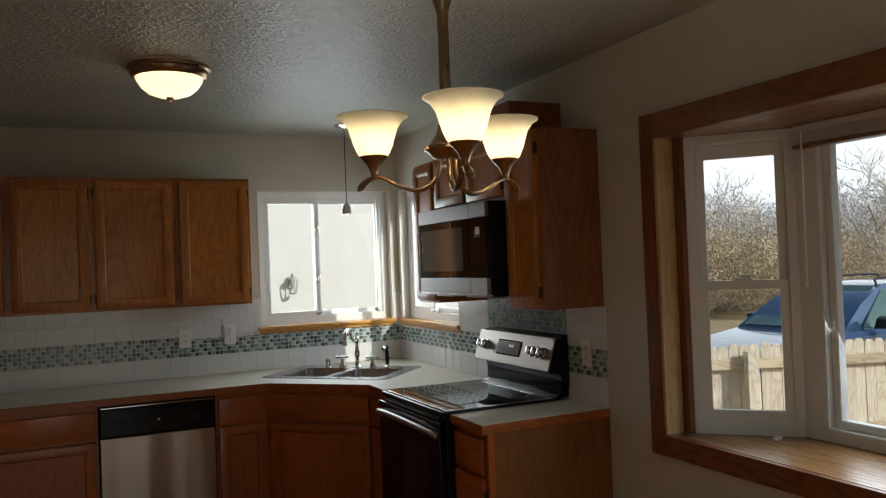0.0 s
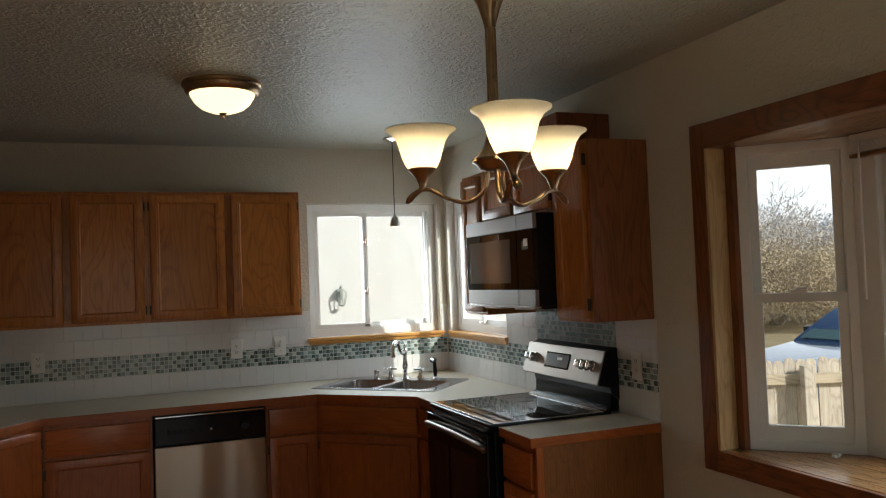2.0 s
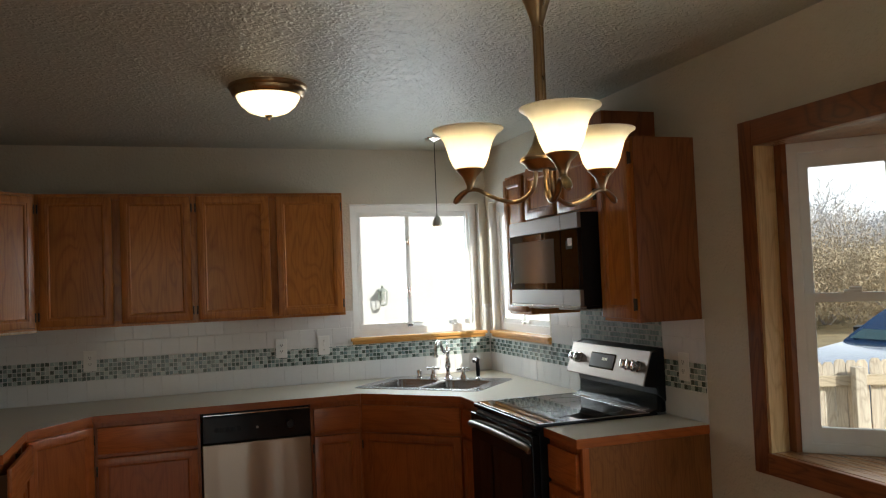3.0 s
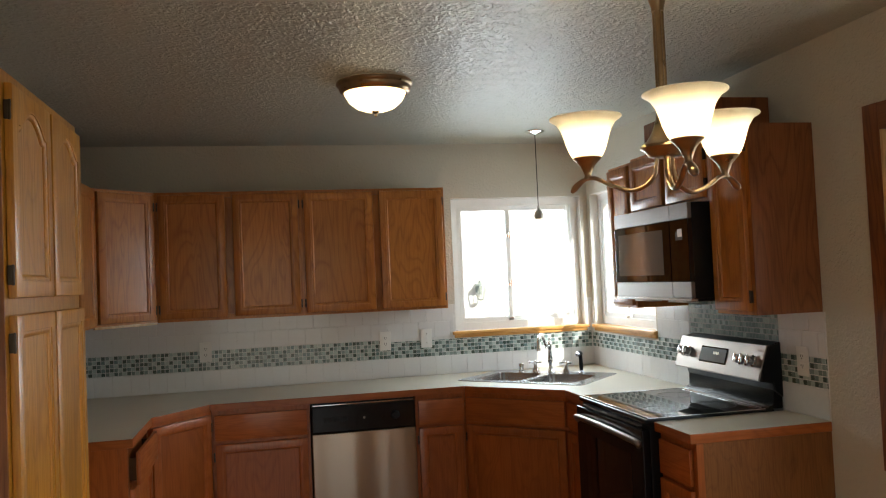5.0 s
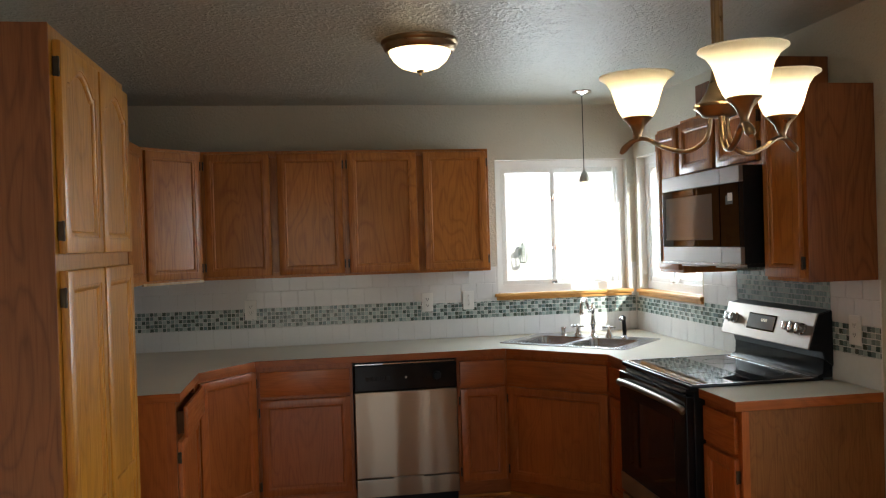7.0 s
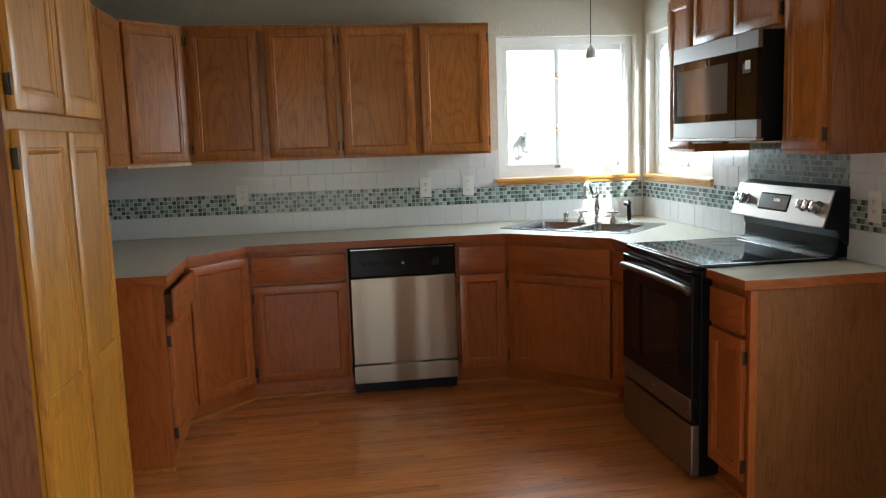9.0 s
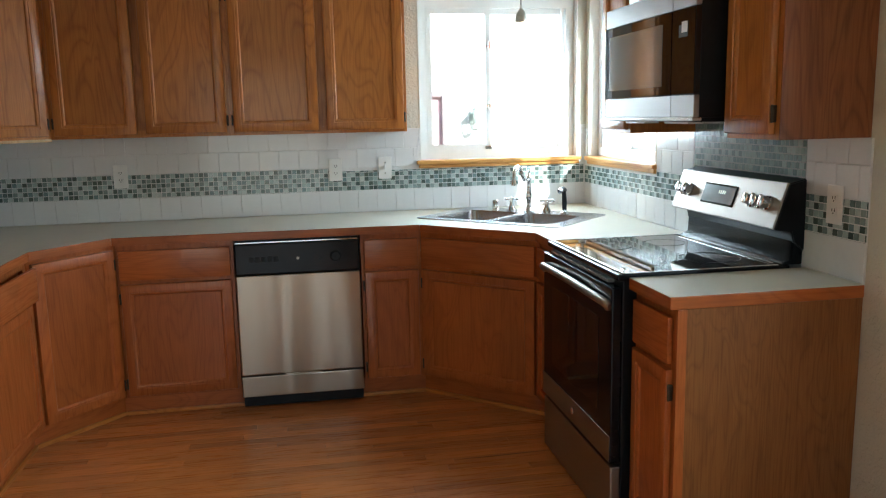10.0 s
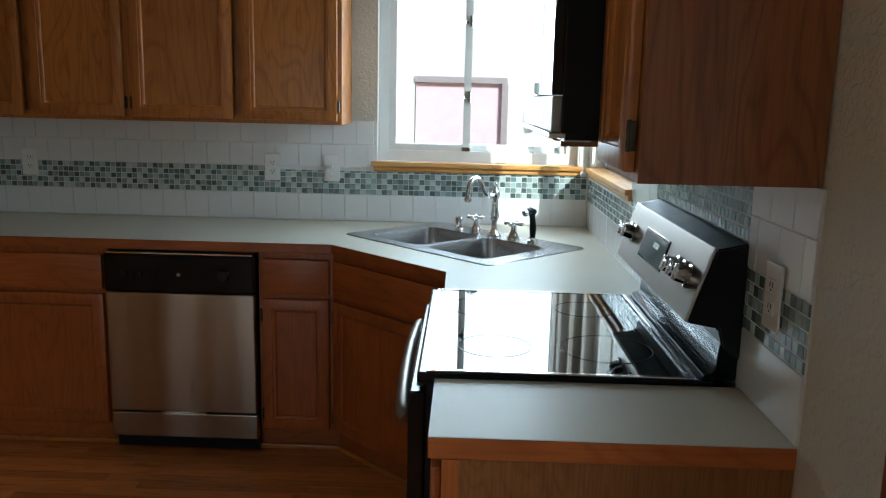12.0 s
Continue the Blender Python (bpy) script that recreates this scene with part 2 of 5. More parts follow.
# ---- mesh helpers ----
def mesh_of(bm, name, material, smooth=False):
    me = bpy.data.meshes.new(name)
    bm.normal_update()
    bm.to_mesh(me)
    bm.free()
    for m in material if isinstance(material, (list, tuple)) else (material,):
        me.materials.append(m)
    if smooth:
        me.polygons.foreach_set("use_smooth", [True] * len(me.polygons))
        me.set_sharp_from_angle(angle=radians(38))
    return me


def part(name, bm, material, parent=None, label="", smooth=False, m=None):
    ob = new(name, mesh_of(bm, name, material, smooth))
    ob.parent = parent
    if m is not None:
        ob.matrix_basis = m
    return tagged(ob, label)


def thing(name, label, category, m=None, group="", kind=""):
    ob = new(name)
    ob.empty_display_size = 0.1
    if m is not None:
        ob.matrix_basis = m
    return tagged(ob, label, category, group, kind)


def box(bm, x0, x1, y0, y1, z0, z1, bevel=0.0):
    v = [bm.verts.new((x, y, z)) for z in (z0, z1) for y in (y0, y1) for x in (x0, x1)]
    fs = [bm.faces.new([v[i] for i in q]) for q in ((0, 2, 3, 1), (4, 5, 7, 6), (0, 1, 5, 4), (2, 6, 7, 3), (0, 4, 6, 2), (1, 3, 7, 5))]
    if bevel:
        bmesh.ops.bevel(bm, geom=list({e for f in fs for e in f.edges}), offset=bevel, segments=2, affect="EDGES", profile=0.6)
    return bm


def boxes(*rows, bevel=0.0):
    bm = bmesh.new()
    for r in rows:
        box(bm, *r, bevel=bevel)
    return bm


def prism(outline, z0, z1, bevel=0.0):
    """An upright solid on a plan outline."""
    bm = bmesh.new()
    lo = [bm.verts.new((x, y, z0)) for x, y in outline]
    hi = [bm.verts.new((x, y, z1)) for x, y in outline]
    k = len(lo)
    faces = [bm.faces.new(hi), bm.faces.new(lo[::-1])]
    faces += [bm.faces.new((lo[i], lo[(i + 1) % k], hi[(i + 1) % k], hi[i])) for i in range(k)]
    bmesh.ops.recalc_face_normals(bm, faces=bm.faces)
    if bevel:
        bmesh.ops.bevel(bm, geom=list(bm.edges), offset=bevel, segments=2, affect="EDGES")
    return bm


def lathe(profile, steps=32, bm=None, centre=(0, 0, 0)):
    """Turns a profile of (radius, height) round the upright axis."""
    bm = bm or bmesh.new()
    rings = []
    for r, z in profile:
        rings.append([bm.verts.new((centre[0] + max(r, 1e-4) * math.cos(2 * math.pi * i / steps), centre[1] + max(r, 1e-4) * math.sin(2 * math.pi * i / steps), centre[2] + z)) for i in range(steps)])
    for a, b in zip(rings, rings[1:]):
        for i in range(steps):
            bm.faces.new((a[i], a[(i + 1) % steps], b[(i + 1) % steps], b[i]))
    bmesh.ops.recalc_face_normals(bm, faces=bm.faces)
    return bm


def tube(points, radius, steps=12, bm=None, flat=1.0):
    """A round bar along points; radius may be a list."""
    bm = bm or bmesh.new()
    pts = [Vector(p) for p in points]
    rad = radius if isinstance(radius, (list, tuple)) else [radius] * len(pts)
    rings, side = [], None
    for i, p in enumerate(pts):
        d = (pts[min(i + 1, len(pts) - 1)] - pts[max(i - 1, 0)]).normalized()
        if side is None:
            side = d.cross(Vector((0, 0, 1)) if abs(d.z) < 0.9 else Vector((1, 0, 0))).normalized()
        side = (side - d * side.dot(d)).normalized()
        up = d.cross(side)
        rings.append([bm.verts.new(p + rad[i] * (math.cos(a) * side + flat * math.sin(a) * up)) for a in (2 * math.pi * k / steps for k in range(steps))])
    for a, b in zip(rings, rings[1:]):
        for k in range(steps):
            bm.faces.new((a[k], a[(k + 1) % steps], b[(k + 1) % steps], b[k]))
    bm.faces.new(rings[0][::-1])
    bm.faces.new(rings[-1])
    bmesh.ops.recalc_face_normals(bm, faces=bm.faces)
    return bm


def curve_points(knots, n=8):
    """A smooth line through knots."""
    k = [Vector(p) for p in knots]
    k = [2 * k[0] - k[1]] + k + [2 * k[-1] - k[-2]]
    out = []
    for i in range(1, len(k) - 2):
        for s in range(n):
            t = s / n
            a, b, c, d = k[i - 1 : i + 3]
            out.append(0.5 * ((2 * b) + (c - a) * t + (2 * a - 5 * b + 4 * c - d) * t * t + (3 * b - a - 3 * c + d) * t ** 3))
    return out + [k[-2]]


def structure(name, bm, material, label, smooth=False):
    return tagged(part(name, bm, material, None, label, smooth), category="structure", kind="structure")


# ---- room ----
LEFT, SOUTH, CEIL, WT = -3.5, -7.7, 2.465, 0.16
WX0, WX1, WZ0, WZ1 = -0.995, -0.055, 1.172, 2.09
BAY0, BAY1, BZ0, BZ1 = -5.04, -2.825, 0.85, 2.023

structure("wall_north", boxes(
    (LEFT, WX0, 0, WT, 0, CEIL), (WX1, 0, 0, WT, 0, CEIL), (WX0, WX1, 0, WT, 0, WZ0), (WX0, WX1, 0, WT, WZ1, CEIL)), M_WALL, "painted textured drywall wall with a window opening")
structure("wall_east", boxes(
    (0, WT, WX1, WT, 0, CEIL), (0, WT, WX0 + 0.03, WX1, 0, WZ0), (0, WT, WX0 + 0.03, WX1, WZ1, CEIL),
    (0, WT, BAY1, WX0 + 0.03, 0, CEIL), (0, WT, BAY0, BAY1, 0, BZ0 - 0.04), (0, WT, BAY0, BAY1, BZ1 + 0.03, CEIL), (0, WT, SOUTH, BAY0, 0, CEIL)), M_WALL, "painted textured drywall wall with bay window")
structure("wall_west", boxes((LEFT - WT, LEFT, SOUTH - WT, WT, 0, CEIL)), M_WALL, "painted textured drywall wall")
# The opening is added to hold the fill lamp and is never in view.
structure("wall_south", boxes((LEFT, -3.1, SOUTH - WT, SOUTH, 0, CEIL), (-1.3, WT, SOUTH - WT, SOUTH, 0, CEIL), (-3.1, -1.3, SOUTH - WT, SOUTH, 2.1, CEIL), (-3.1, -1.3, SOUTH - WT, SOUTH, 0, 0.08)), M_WALL, "painted drywall wall with an unseen opening added for fill light")
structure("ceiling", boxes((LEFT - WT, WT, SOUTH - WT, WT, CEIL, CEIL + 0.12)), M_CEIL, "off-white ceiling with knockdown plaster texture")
structure("subfloor", boxes((LEFT, 0, SOUTH, 0, -0.15, -0.012)), M_SHADOW, "dark subfloor under the planks")


# ---- cabinets ----
def plate(bm, xs, zs, holes, y0, y1, bevel=0.0):
    """A flat frame in one piece on a grid of lines, with some cells left open; front at y0."""
    made = {}

    def v(i, j, k):
        if (i, j, k) not in made:
            made[i, j, k] = bm.verts.new((xs[i], (y0, y1)[k], zs[j]))
        return made[i, j, k]

    solid = {(i, j) for i in range(len(xs) - 1) for j in range(len(zs) - 1)} - set(holes)
    faces = []
    for i, j in solid:
        faces.append(bm.faces.new((v(i, j, 0), v(i + 1, j, 0), v(i + 1, j + 1, 0), v(i, j + 1, 0))))
        faces.append(bm.faces.new((v(i, j, 1), v(i, j + 1, 1), v(i + 1, j + 1, 1), v(i + 1, j, 1))))
        for di, dj, p, q in ((-1, 0, (0, 1), (0, 0)), (1, 0, (1, 0), (1, 1)), (0, -1, (0, 0), (1, 0)), (0, 1, (1, 1), (0, 1))):
            if (i + di, j + dj) not in solid:
                a, b = (i + p[0], j + p[1]), (i + q[0], j + q[1])
                faces.append(bm.faces.new((v(*a, 0), v(*a, 1), v(*b, 1), v(*b, 0))))
    bm.normal_update()
    bmesh.ops.recalc_face_normals(bm, faces=faces)
    if bevel:
        es = [e for e in {e for f in faces for e in f.edges} if len(e.link_faces) == 2 and e.calc_face_angle(0) > 0.5]
        bmesh.ops.bevel(bm, geom=es, offset=bevel, segments=2, affect="EDGES")
    return bm


def frame_ring(w, h, side, y0, y1, bevel=0.003, low=None, top=None):
    """A rectangular frame in one piece."""
    low, top = side if low is None else low, side if top is None else top
    return plate(bmesh.new(), [0, side, w - side, w], [0, low, h - top, h], [(1, 1)], y0, y1, bevel)


def frame_bm(w, h, rail, t, arch=0.0):
    """The frame of a door with a stepped inner edge; front at y=-t."""
    bm = bmesh.new()

    def inner(d):
        a, b, low = rail + d, w - rail - d, h - rail - d
        pts = [(a, rail + d), (b, rail + d)]
        for s in range(13):
            u = 1 - s / 12
            rise = math.sin(math.pi * min(1.0, max(0.0, (u - 0.08) / 0.84))) if arch else 1.0
            pts.append((a + (b - a) * u, low - arch * (1 - rise)))
        return pts

    base = inner(0)
    outer_pts = [(0, 0), (w, 0)] + [((w, h) if k == 0 else (0, h) if k == 12 else (base[2 + k][0], h)) for k in range(13)]
    c = 0.0075

    def shrink(p, c):
        return [(min(max(x, c), w - c), min(max(z, c), h - c)) for x, z in p]

    loops = [(outer_pts, 0.0), (outer_pts, -t + c), (shrink(outer_pts, 0.0022), -t + 0.0022), (shrink(outer_pts, c), -t), (inner(-0.013), -t), (inner(-0.0115), -t + 0.0028), (inner(-0.0075), -t + 0.0022), (inner(-0.003), -t + 0.0036), (inner(0.001), -t + 0.0068), (inner(0.0045), -0.0095), (inner(0.0045), -0.004)]
    made = [[bm.verts.new((x, y, z)) for x, z in pts] for pts, y in loops]
    k = len(outer_pts)
    for p, q in zip(made, made[1:]):
        for i in range(k):
            j = (i + 1) % k
            bm.faces.new((p[i], p[j], q[j], q[i]))
    bmesh.ops.recalc_face_normals(bm, faces=bm.faces)
    for f in bm.faces:
        f.smooth = True
    return bm


def door(parent, x, z, w, h, hinge="l", arch=0.0, rail=0.052, cross=None, y=-0.002, wood=None):
    """A framed door with a recessed panel and two bronze hinges."""
    wood = wood or M_OAK
    d = part("door", frame_bm(w, h, rail, 0.021, arch), wood, parent, "", True, m=Matrix.Translation((x, y, z)))
    pan = boxes((rail - 0.004, w - rail + 0.004, -0.010, -0.004, rail - 0.004, h - rail + 0.004))
    part("panel", pan, wood, d)
    if cross:
        part("cross_rail", boxes((rail - 0.002, w - rail + 0.002, -0.018, -0.003, cross, cross + rail), bevel=0.003), wood, d)
    if hinge:
        hx = -0.009 if hinge == "l" else w + 0.001
        for hz in (0.035, h - 0.095):
            hb = boxes((hx, hx + 0.008, -0.012, 0.0, hz, hz + 0.05), bevel=0.002)
            lathe([(0.0, 0), (0.0035, 0.001), (0.0045, 0.01), (0.0035, 0.027), (0.0045, 0.044), (0.0035, 0.053), (0.0, 0.054)], 10, hb, (hx + 0.004, -0.0135, hz - 0.002))
            part("hinge", hb, M_HINGE, d, "dark bronze hinge")
    return d


def drawer(parent, x, z, w, h):
    bm = boxes((x, x + w, -0.021, -0.002, z, z + h), bevel=0.007)
    return part("drawer_front", bm, M_OAKBH, parent, "", True)


def face_frame(w, h, z0, opens, stile=0.035, t=0.019):
    zs = sorted(v for z, k in opens for v in (z, z + k))
    holes = [(1, j) for j in range(1, len(zs) - 1, 2)]
    return plate(bmesh.new(), [0, stile, w - stile, w], zs, holes, 0, t, 0.001)


CT, CTH = 0.897, 0.04
TOP = CT - CTH


def base_unit(label, m, w, depth=0.6, hinge="l", draw=True, reach=(0.03, 0.03), ajar=0.0):
    """A base cabinet: face frame, drawer over a door, recessed toe kick."""
    cab = thing("base_cabinet", label, "cabinet", m, "base cabinets")
    part("body", boxes((0.002, w - 0.002, 0.02, depth, 0.1, TOP - 0.001)), M_OAKB, cab)
    part("face_frame", face_frame(w, TOP - 0.1, 0.1, [(0.1, 0.035), (0.66, 0.03), (TOP - 0.035, 0.035)]), M_OAKB, cab)
    part("toe_kick", boxes((-reach[0], w + reach[1], 0.042, 0.056, 0.0, 0.1)), M_OAKBH, cab)
    part("shoe_moulding", boxes((-reach[0] * 0.5, w + reach[1] * 0.5, 0.028, 0.042, 0.0, 0.02), bevel=0.005), M_OAKH, cab)
    g = 0.016
    if draw:
        front = drawer(cab, g, 0.685, w - 2 * g, 0.145)
        if ajar:
            front.matrix_basis = pose(0, -ajar, 0)
            part("drawer_box", boxes((0.05, 0.062, -0.002, 0.3, 0.7, 0.8), (w - 0.062, w - 0.05, -0.002, 0.3, 0.7, 0.8), (0.062, w - 0.062, -0.002, 0.3, 0.7, 0.708)), M_SHADOW, front)
    door(cab, g, 0.112, w - 2 * g, 0.555 if draw else 0.715, hinge, wood=M_OAKB)
    return cab


BK = 0.612  # front of the base face frames, from the wall
base_unit("honey oak base cabinet with one drawer beside the dishwasher", pose(-2.57, -BK, 0), 0.548)
base_unit("narrow honey oak base cabinet between dishwasher and sink", pose(-1.404, -BK, 0), 0.304)
base_unit("narrow honey oak base cabinet beside the range", pose(-BK, -1.07, 0, 0, 0, -90), 0.312, hinge="")
end = base_unit("honey oak end cabinet with wide side panel beside the range", pose(-BK, -2.157, 0, 0, 0, -90), 0.288, hinge="r", reach=(0.03, 0))
part("side_panel", boxes((0.288, 0.293, 0.0, BK - 0.004, 0.0, TOP - 0.001)), M_ENDB, end, "brown oak veneer side panel, darker than the front")
part("corner_stile", boxes((0.286, 0.296, -0.001, 0.03, 0.0, TOP - 0.001), bevel=0.002), M_OAKB, end)
lft = base_unit("honey oak base cabinet, drawer slightly open, by the fridge gap", pose(LEFT + 0.635, -1.53, 0, 0, 0, 90), 0.59, hinge="l", reach=(0, 0.03), ajar=0.03)
part("side_panel", boxes((-0.006, -0.001, 0.0, 0.631, 0.0, TOP - 0.001)), M_OAKB, lft)
part("corner_stile", boxes((-0.009, 0.002, -0.001, 0.04, 0.0, TOP - 0.001), bevel=0.002), M_OAKB, lft)
part("base_moulding", boxes((-0.02, -0.007, 0.0, 0.631, 0.0, 0.022), bevel=0.005), M_OAKH, lft)


def corner_base(label, a, b, outline, draw, hinge):
    """A diagonal corner base; the front runs from a to b."""
    a, b = Vector((*a, 0)), Vector((*b, 0))
    w = (b - a).length
    ang = math.degrees(math.atan2(b.y - a.y, b.x - a.x))
    m = pose(a.x, a.y, 0, 0, 0, ang)
    cab = thing("corner_cabinet", label, "cabinet", m, "base cabinets")
    inv = m.inverted()
    part("body", prism([tuple((inv @ Vector((*p, 0)))[:2]) for p in outline], 0.1, TOP - (0.2 if draw else 0.001)), M_OAKB, cab)
    part("face_frame", face_frame(w, TOP - 0.1, 0.1, [(0.1, 0.035), (0.66, 0.03), (TOP - 0.035, 0.035)] if draw else [(0.1, 0.035), (TOP - 0.035, 0.035)]), M_OAKB, cab)
    part("toe_kick", boxes((-0.019, w + 0.019, 0.042, 0.056, 0.0, 0.1)), M_OAKBH, cab)
    part("shoe_moulding", boxes((-0.013, w + 0.013, 0.028, 0.042, 0.0, 0.02), bevel=0.005), M_OAKH, cab)
    g = 0.018
    if draw:
        drawer(cab, g, 0.685, w - 2 * g, 0.145)
    door(cab, g, 0.112, w - 2 * g, 0.555 if draw else 0.725, hinge, wood=M_OAKB)
    return cab


corner_base("honey oak diagonal sink base with false drawer front", (-1.1, -BK), (-BK, -1.07), [(-1.098, -0.59), (-1.098, -0.01), (-0.01, -0.01), (-0.01, -1.068), (-0.59, -1.068)], True, "l")
corner_base("honey oak diagonal corner base with one tall door", (LEFT + 0.635, -0.94), (-2.572, -BK), [(LEFT + 0.01, -0.935), (-2.89, -0.935), (-2.575, -0.585), (-2.575, -0.01), (LEFT + 0.01, -0.01)], False, "r")

# worktops
FR = 0.637
top_main = thing("worktop", "cream laminate worktop with oak front edge", "worktop")
outline = [(LEFT + 0.002, -0.002), (LEFT + 0.002, -1.545), (LEFT + 0.66, -1.545), (LEFT + 0.66, -0.965), (-2.575, -FR), (-1.105, -FR), (-FR, -1.09), (-FR, -1.383), (-0.002, -1.383), (-0.002, -0.002)]


def sink_cut():
    """Corner of the sink cut-out, in world plan."""
    c, s = math.cos(radians(-45)), math.sin(radians(-45))
    return [(SINK[0] + x * c - y * s, SINK[1] + x * s + y * c) for x, y in ((-0.37, -0.24), (0.37, -0.24), (0.37, 0.24), (-0.37, 0.24))]


SINK = (-0.59, -0.48)
bm = bmesh.new()
for z in (CT, TOP + 0.003):
    ring = [bm.verts.new((x, y, z)) for x, y in outline]
    hole = [bm.verts.new((x, y, z)) for x, y in sink_cut()]
    es = [bm.edges.new((r[i], r[(i + 1) % len(r)])) for r in (ring, hole) for i in range(len(r))]
    bmesh.ops.triangle_fill(bm, edges=es, use_beauty=True)
part("top", bm, M_COUNTER, top_main)


def edge_strip(parent, p, q, mitre=0.0):
    p, q = Vector((*p, 0)), Vector((*q, 0))
    w = (q - p).length
    ang = math.degrees(math.atan2(q.y - p.y, q.x - p.x))
    part("edge_strip", boxes((-mitre, w + mitre, -0.0005, 0.018, TOP, CT - 0.0012), bevel=0.0025), M_OAKBH, parent, "oak edge strip", m=pose(p.x, p.y, 0, 0, 0, ang))


for i in (1, 2, 3, 4, 5, 6):
    edge_strip(top_main, outline[i], outline[i + 1])
top_end = thing("worktop", "short cream laminate worktop with oak edge", "worktop")
part("top", boxes((-FR, -0.002, -2.451, -2.155, TOP + 0.003, CT)), M_COUNTER, top_end)
edge_strip(top_end, (-FR, -2.153), (-FR, -2.453))
edge_strip(top_end, (-FR, -2.453), (-0.003, -2.453))


def wall_unit(label, m, w, z0, h, depth, splits, hinges):
    """A wall cabinet with one or two doors."""
    cab = thing("wall_cabinet", label, "cabinet", m, "wall cabinets")
    part("body", boxes((0.001, w - 0.001, 0.02, depth, z0 + 0.001, z0 + h)), M_OAK, cab)
    part("face_frame", face_frame(w, h, z0, [(z0, 0.035), (z0 + h - 0.035, 0.035)], 0.03), M_OAK, cab)
    n = len(hinges)
    for (x0, x1), hg in zip(splits, hinges):
        door(cab, x0, z0 + 0.016, x1 - x0, h - 0.034, hg)
    return cab


UB, UH = 1.356, 0.776
UF = 0.317
wall_unit("honey oak wall cabinet with two doors", pose(-2.882, -UF, 0), 0.864, UB, UH, UF - 0.002, [(0.02, 0.408), (0.45, 0.845)], ["l", "r"])
wall_unit("honey oak wall cabinet with two doors beside the window", pose(-2.018, -UF, 0), 0.906, UB, UH, UF - 0.002, [(0.014, 0.445), (0.485, 0.89)], ["l", "r"])
# diagonal corner wall cabinet
a, b = Vector((-3.172, -0.609, 0)), Vector((-2.882, -0.318, 0))
dm = pose(a.x, a.y, 0, 0, 0, 45)
diag = thing("corner_wall_cabinet", "honey oak diagonal corner wall cabinet", "cabinet", dm, "wall cabinets")
w = (b - a).length
part("body", prism([tuple((dm.inverted() @ Vector((*p, 0)))[:2]) for p in [(-3.17, -0.58), (-2.905, -0.316), (-2.884, -0.003), (LEFT + 0.003, -0.003), (LEFT + 0.003, -0.607), (-3.19, -0.607)]], UB, UB + UH), M_OAK, diag)
part("face_frame", face_frame(w, UH, UB, [(UB, 0.035), (UB + UH - 0.035, 0.035)], 0.03), M_OAK, diag)
# Strip along the bottom edge, paler than the rest of the cabinet.
part("bottom_rail", boxes((-0.002, w + 0.001, -0.0035, 0.012, UB - 0.011, UB + 0.003), bevel=0.002), M_PALE, diag, "pale oak strip under the front")
door(diag, 0.022, UB + 0.016, w - 0.044, UH - 0.034, "r")
wall_unit("honey oak wall cabinet over the side counter", pose(LEFT + UF + 0.012, -1.52, 0, 0, 0, 90), 0.908, UB, UH, UF, [(0.02, 0.43), (0.47, 0.885)], ["l", "r"])
# range wall
UB2, UH2, UR = 1.343, 0.784, 0.303
wall_unit("narrow honey oak wall cabinet beside the microwave", pose(-UR, -1.068, 0, 0, 0, -90), 0.292, UB2, UH2, UR - 0.002, [(0.02, 0.276)], ["l"])
wall_unit("honey oak cabinet with two small doors above the microwave", pose(-UR - 0.002, -1.362, 0, 0, 0, -90), 0.78, 1.842, UB2 + UH2 + 0.012 - 1.842, UR - 0.002, [(0.02, 0.37), (0.405, 0.755)], ["l", "r"])
endw = wall_unit("tall-grained honey oak end wall cabinet", pose(-UR, -2.145, 0, 0, 0, -90), 0.29, UB2, UH2, UR - 0.002, [(0.014, 0.268)], ["r"])
part("side_panel", boxes((0.289, 0.294, 0.0, UR - 0.003, UB2, UB2 + UH2)), M_END, endw, "brown oak veneer side panel, darker than the front with cathedral grain")
duct = thing("duct_box", "dark oak duct cover on top of the cabinets", "duct cover")
part("panel", boxes((-0.285, -0.004, -2.16, -1.5, UB2 + UH2 + 0.013, UB2 + UH2 + 0.17), bevel=0.002), M_TRIM, duct)

# pantry
px = -2.87
pm = pose(px, -3.14, 0, 0, 0, 90)
pan = thing("pantry_cabinet", "tall honey oak pantry cabinet with four doors", "cabinet", pm)
PW, PH = 0.80, 2.135
part("body", boxes((0.001, PW, 0.02, 0.625, 0.1, PH)), M_OAK_WARM, pan)
# Side browner than the pantry front; the shade on it is in the colour.
part("side_panel", boxes((-0.006, 0.0, 0.0, 0.628, 0.0, PH + 0.001)), M_END, pan, "brown oak veneer side panel, darker than the front")
part("face_frame", face_frame(PW, PH - 0.1, 0.1, [(0.1, 0.035), (1.5, 0.05), (PH - 0.04, 0.04)], 0.04), M_OAK_WARM, pan)
part("toe_kick", boxes((0, PW, 0.06, 0.075, 0, 0.1)), M_OAKH, pan)
for x, hg in ((0.025, "l"), (0.41, "r")):
    door(pan, x, 1.545, 0.365, 0.555, hg, 0.055, 0.058, wood=M_OAK_WARM)
    door(pan, x, 0.112, 0.365, 1.39, hg, 0.0, 0.058, cross=0.66, wood=M_OAK_WARM)

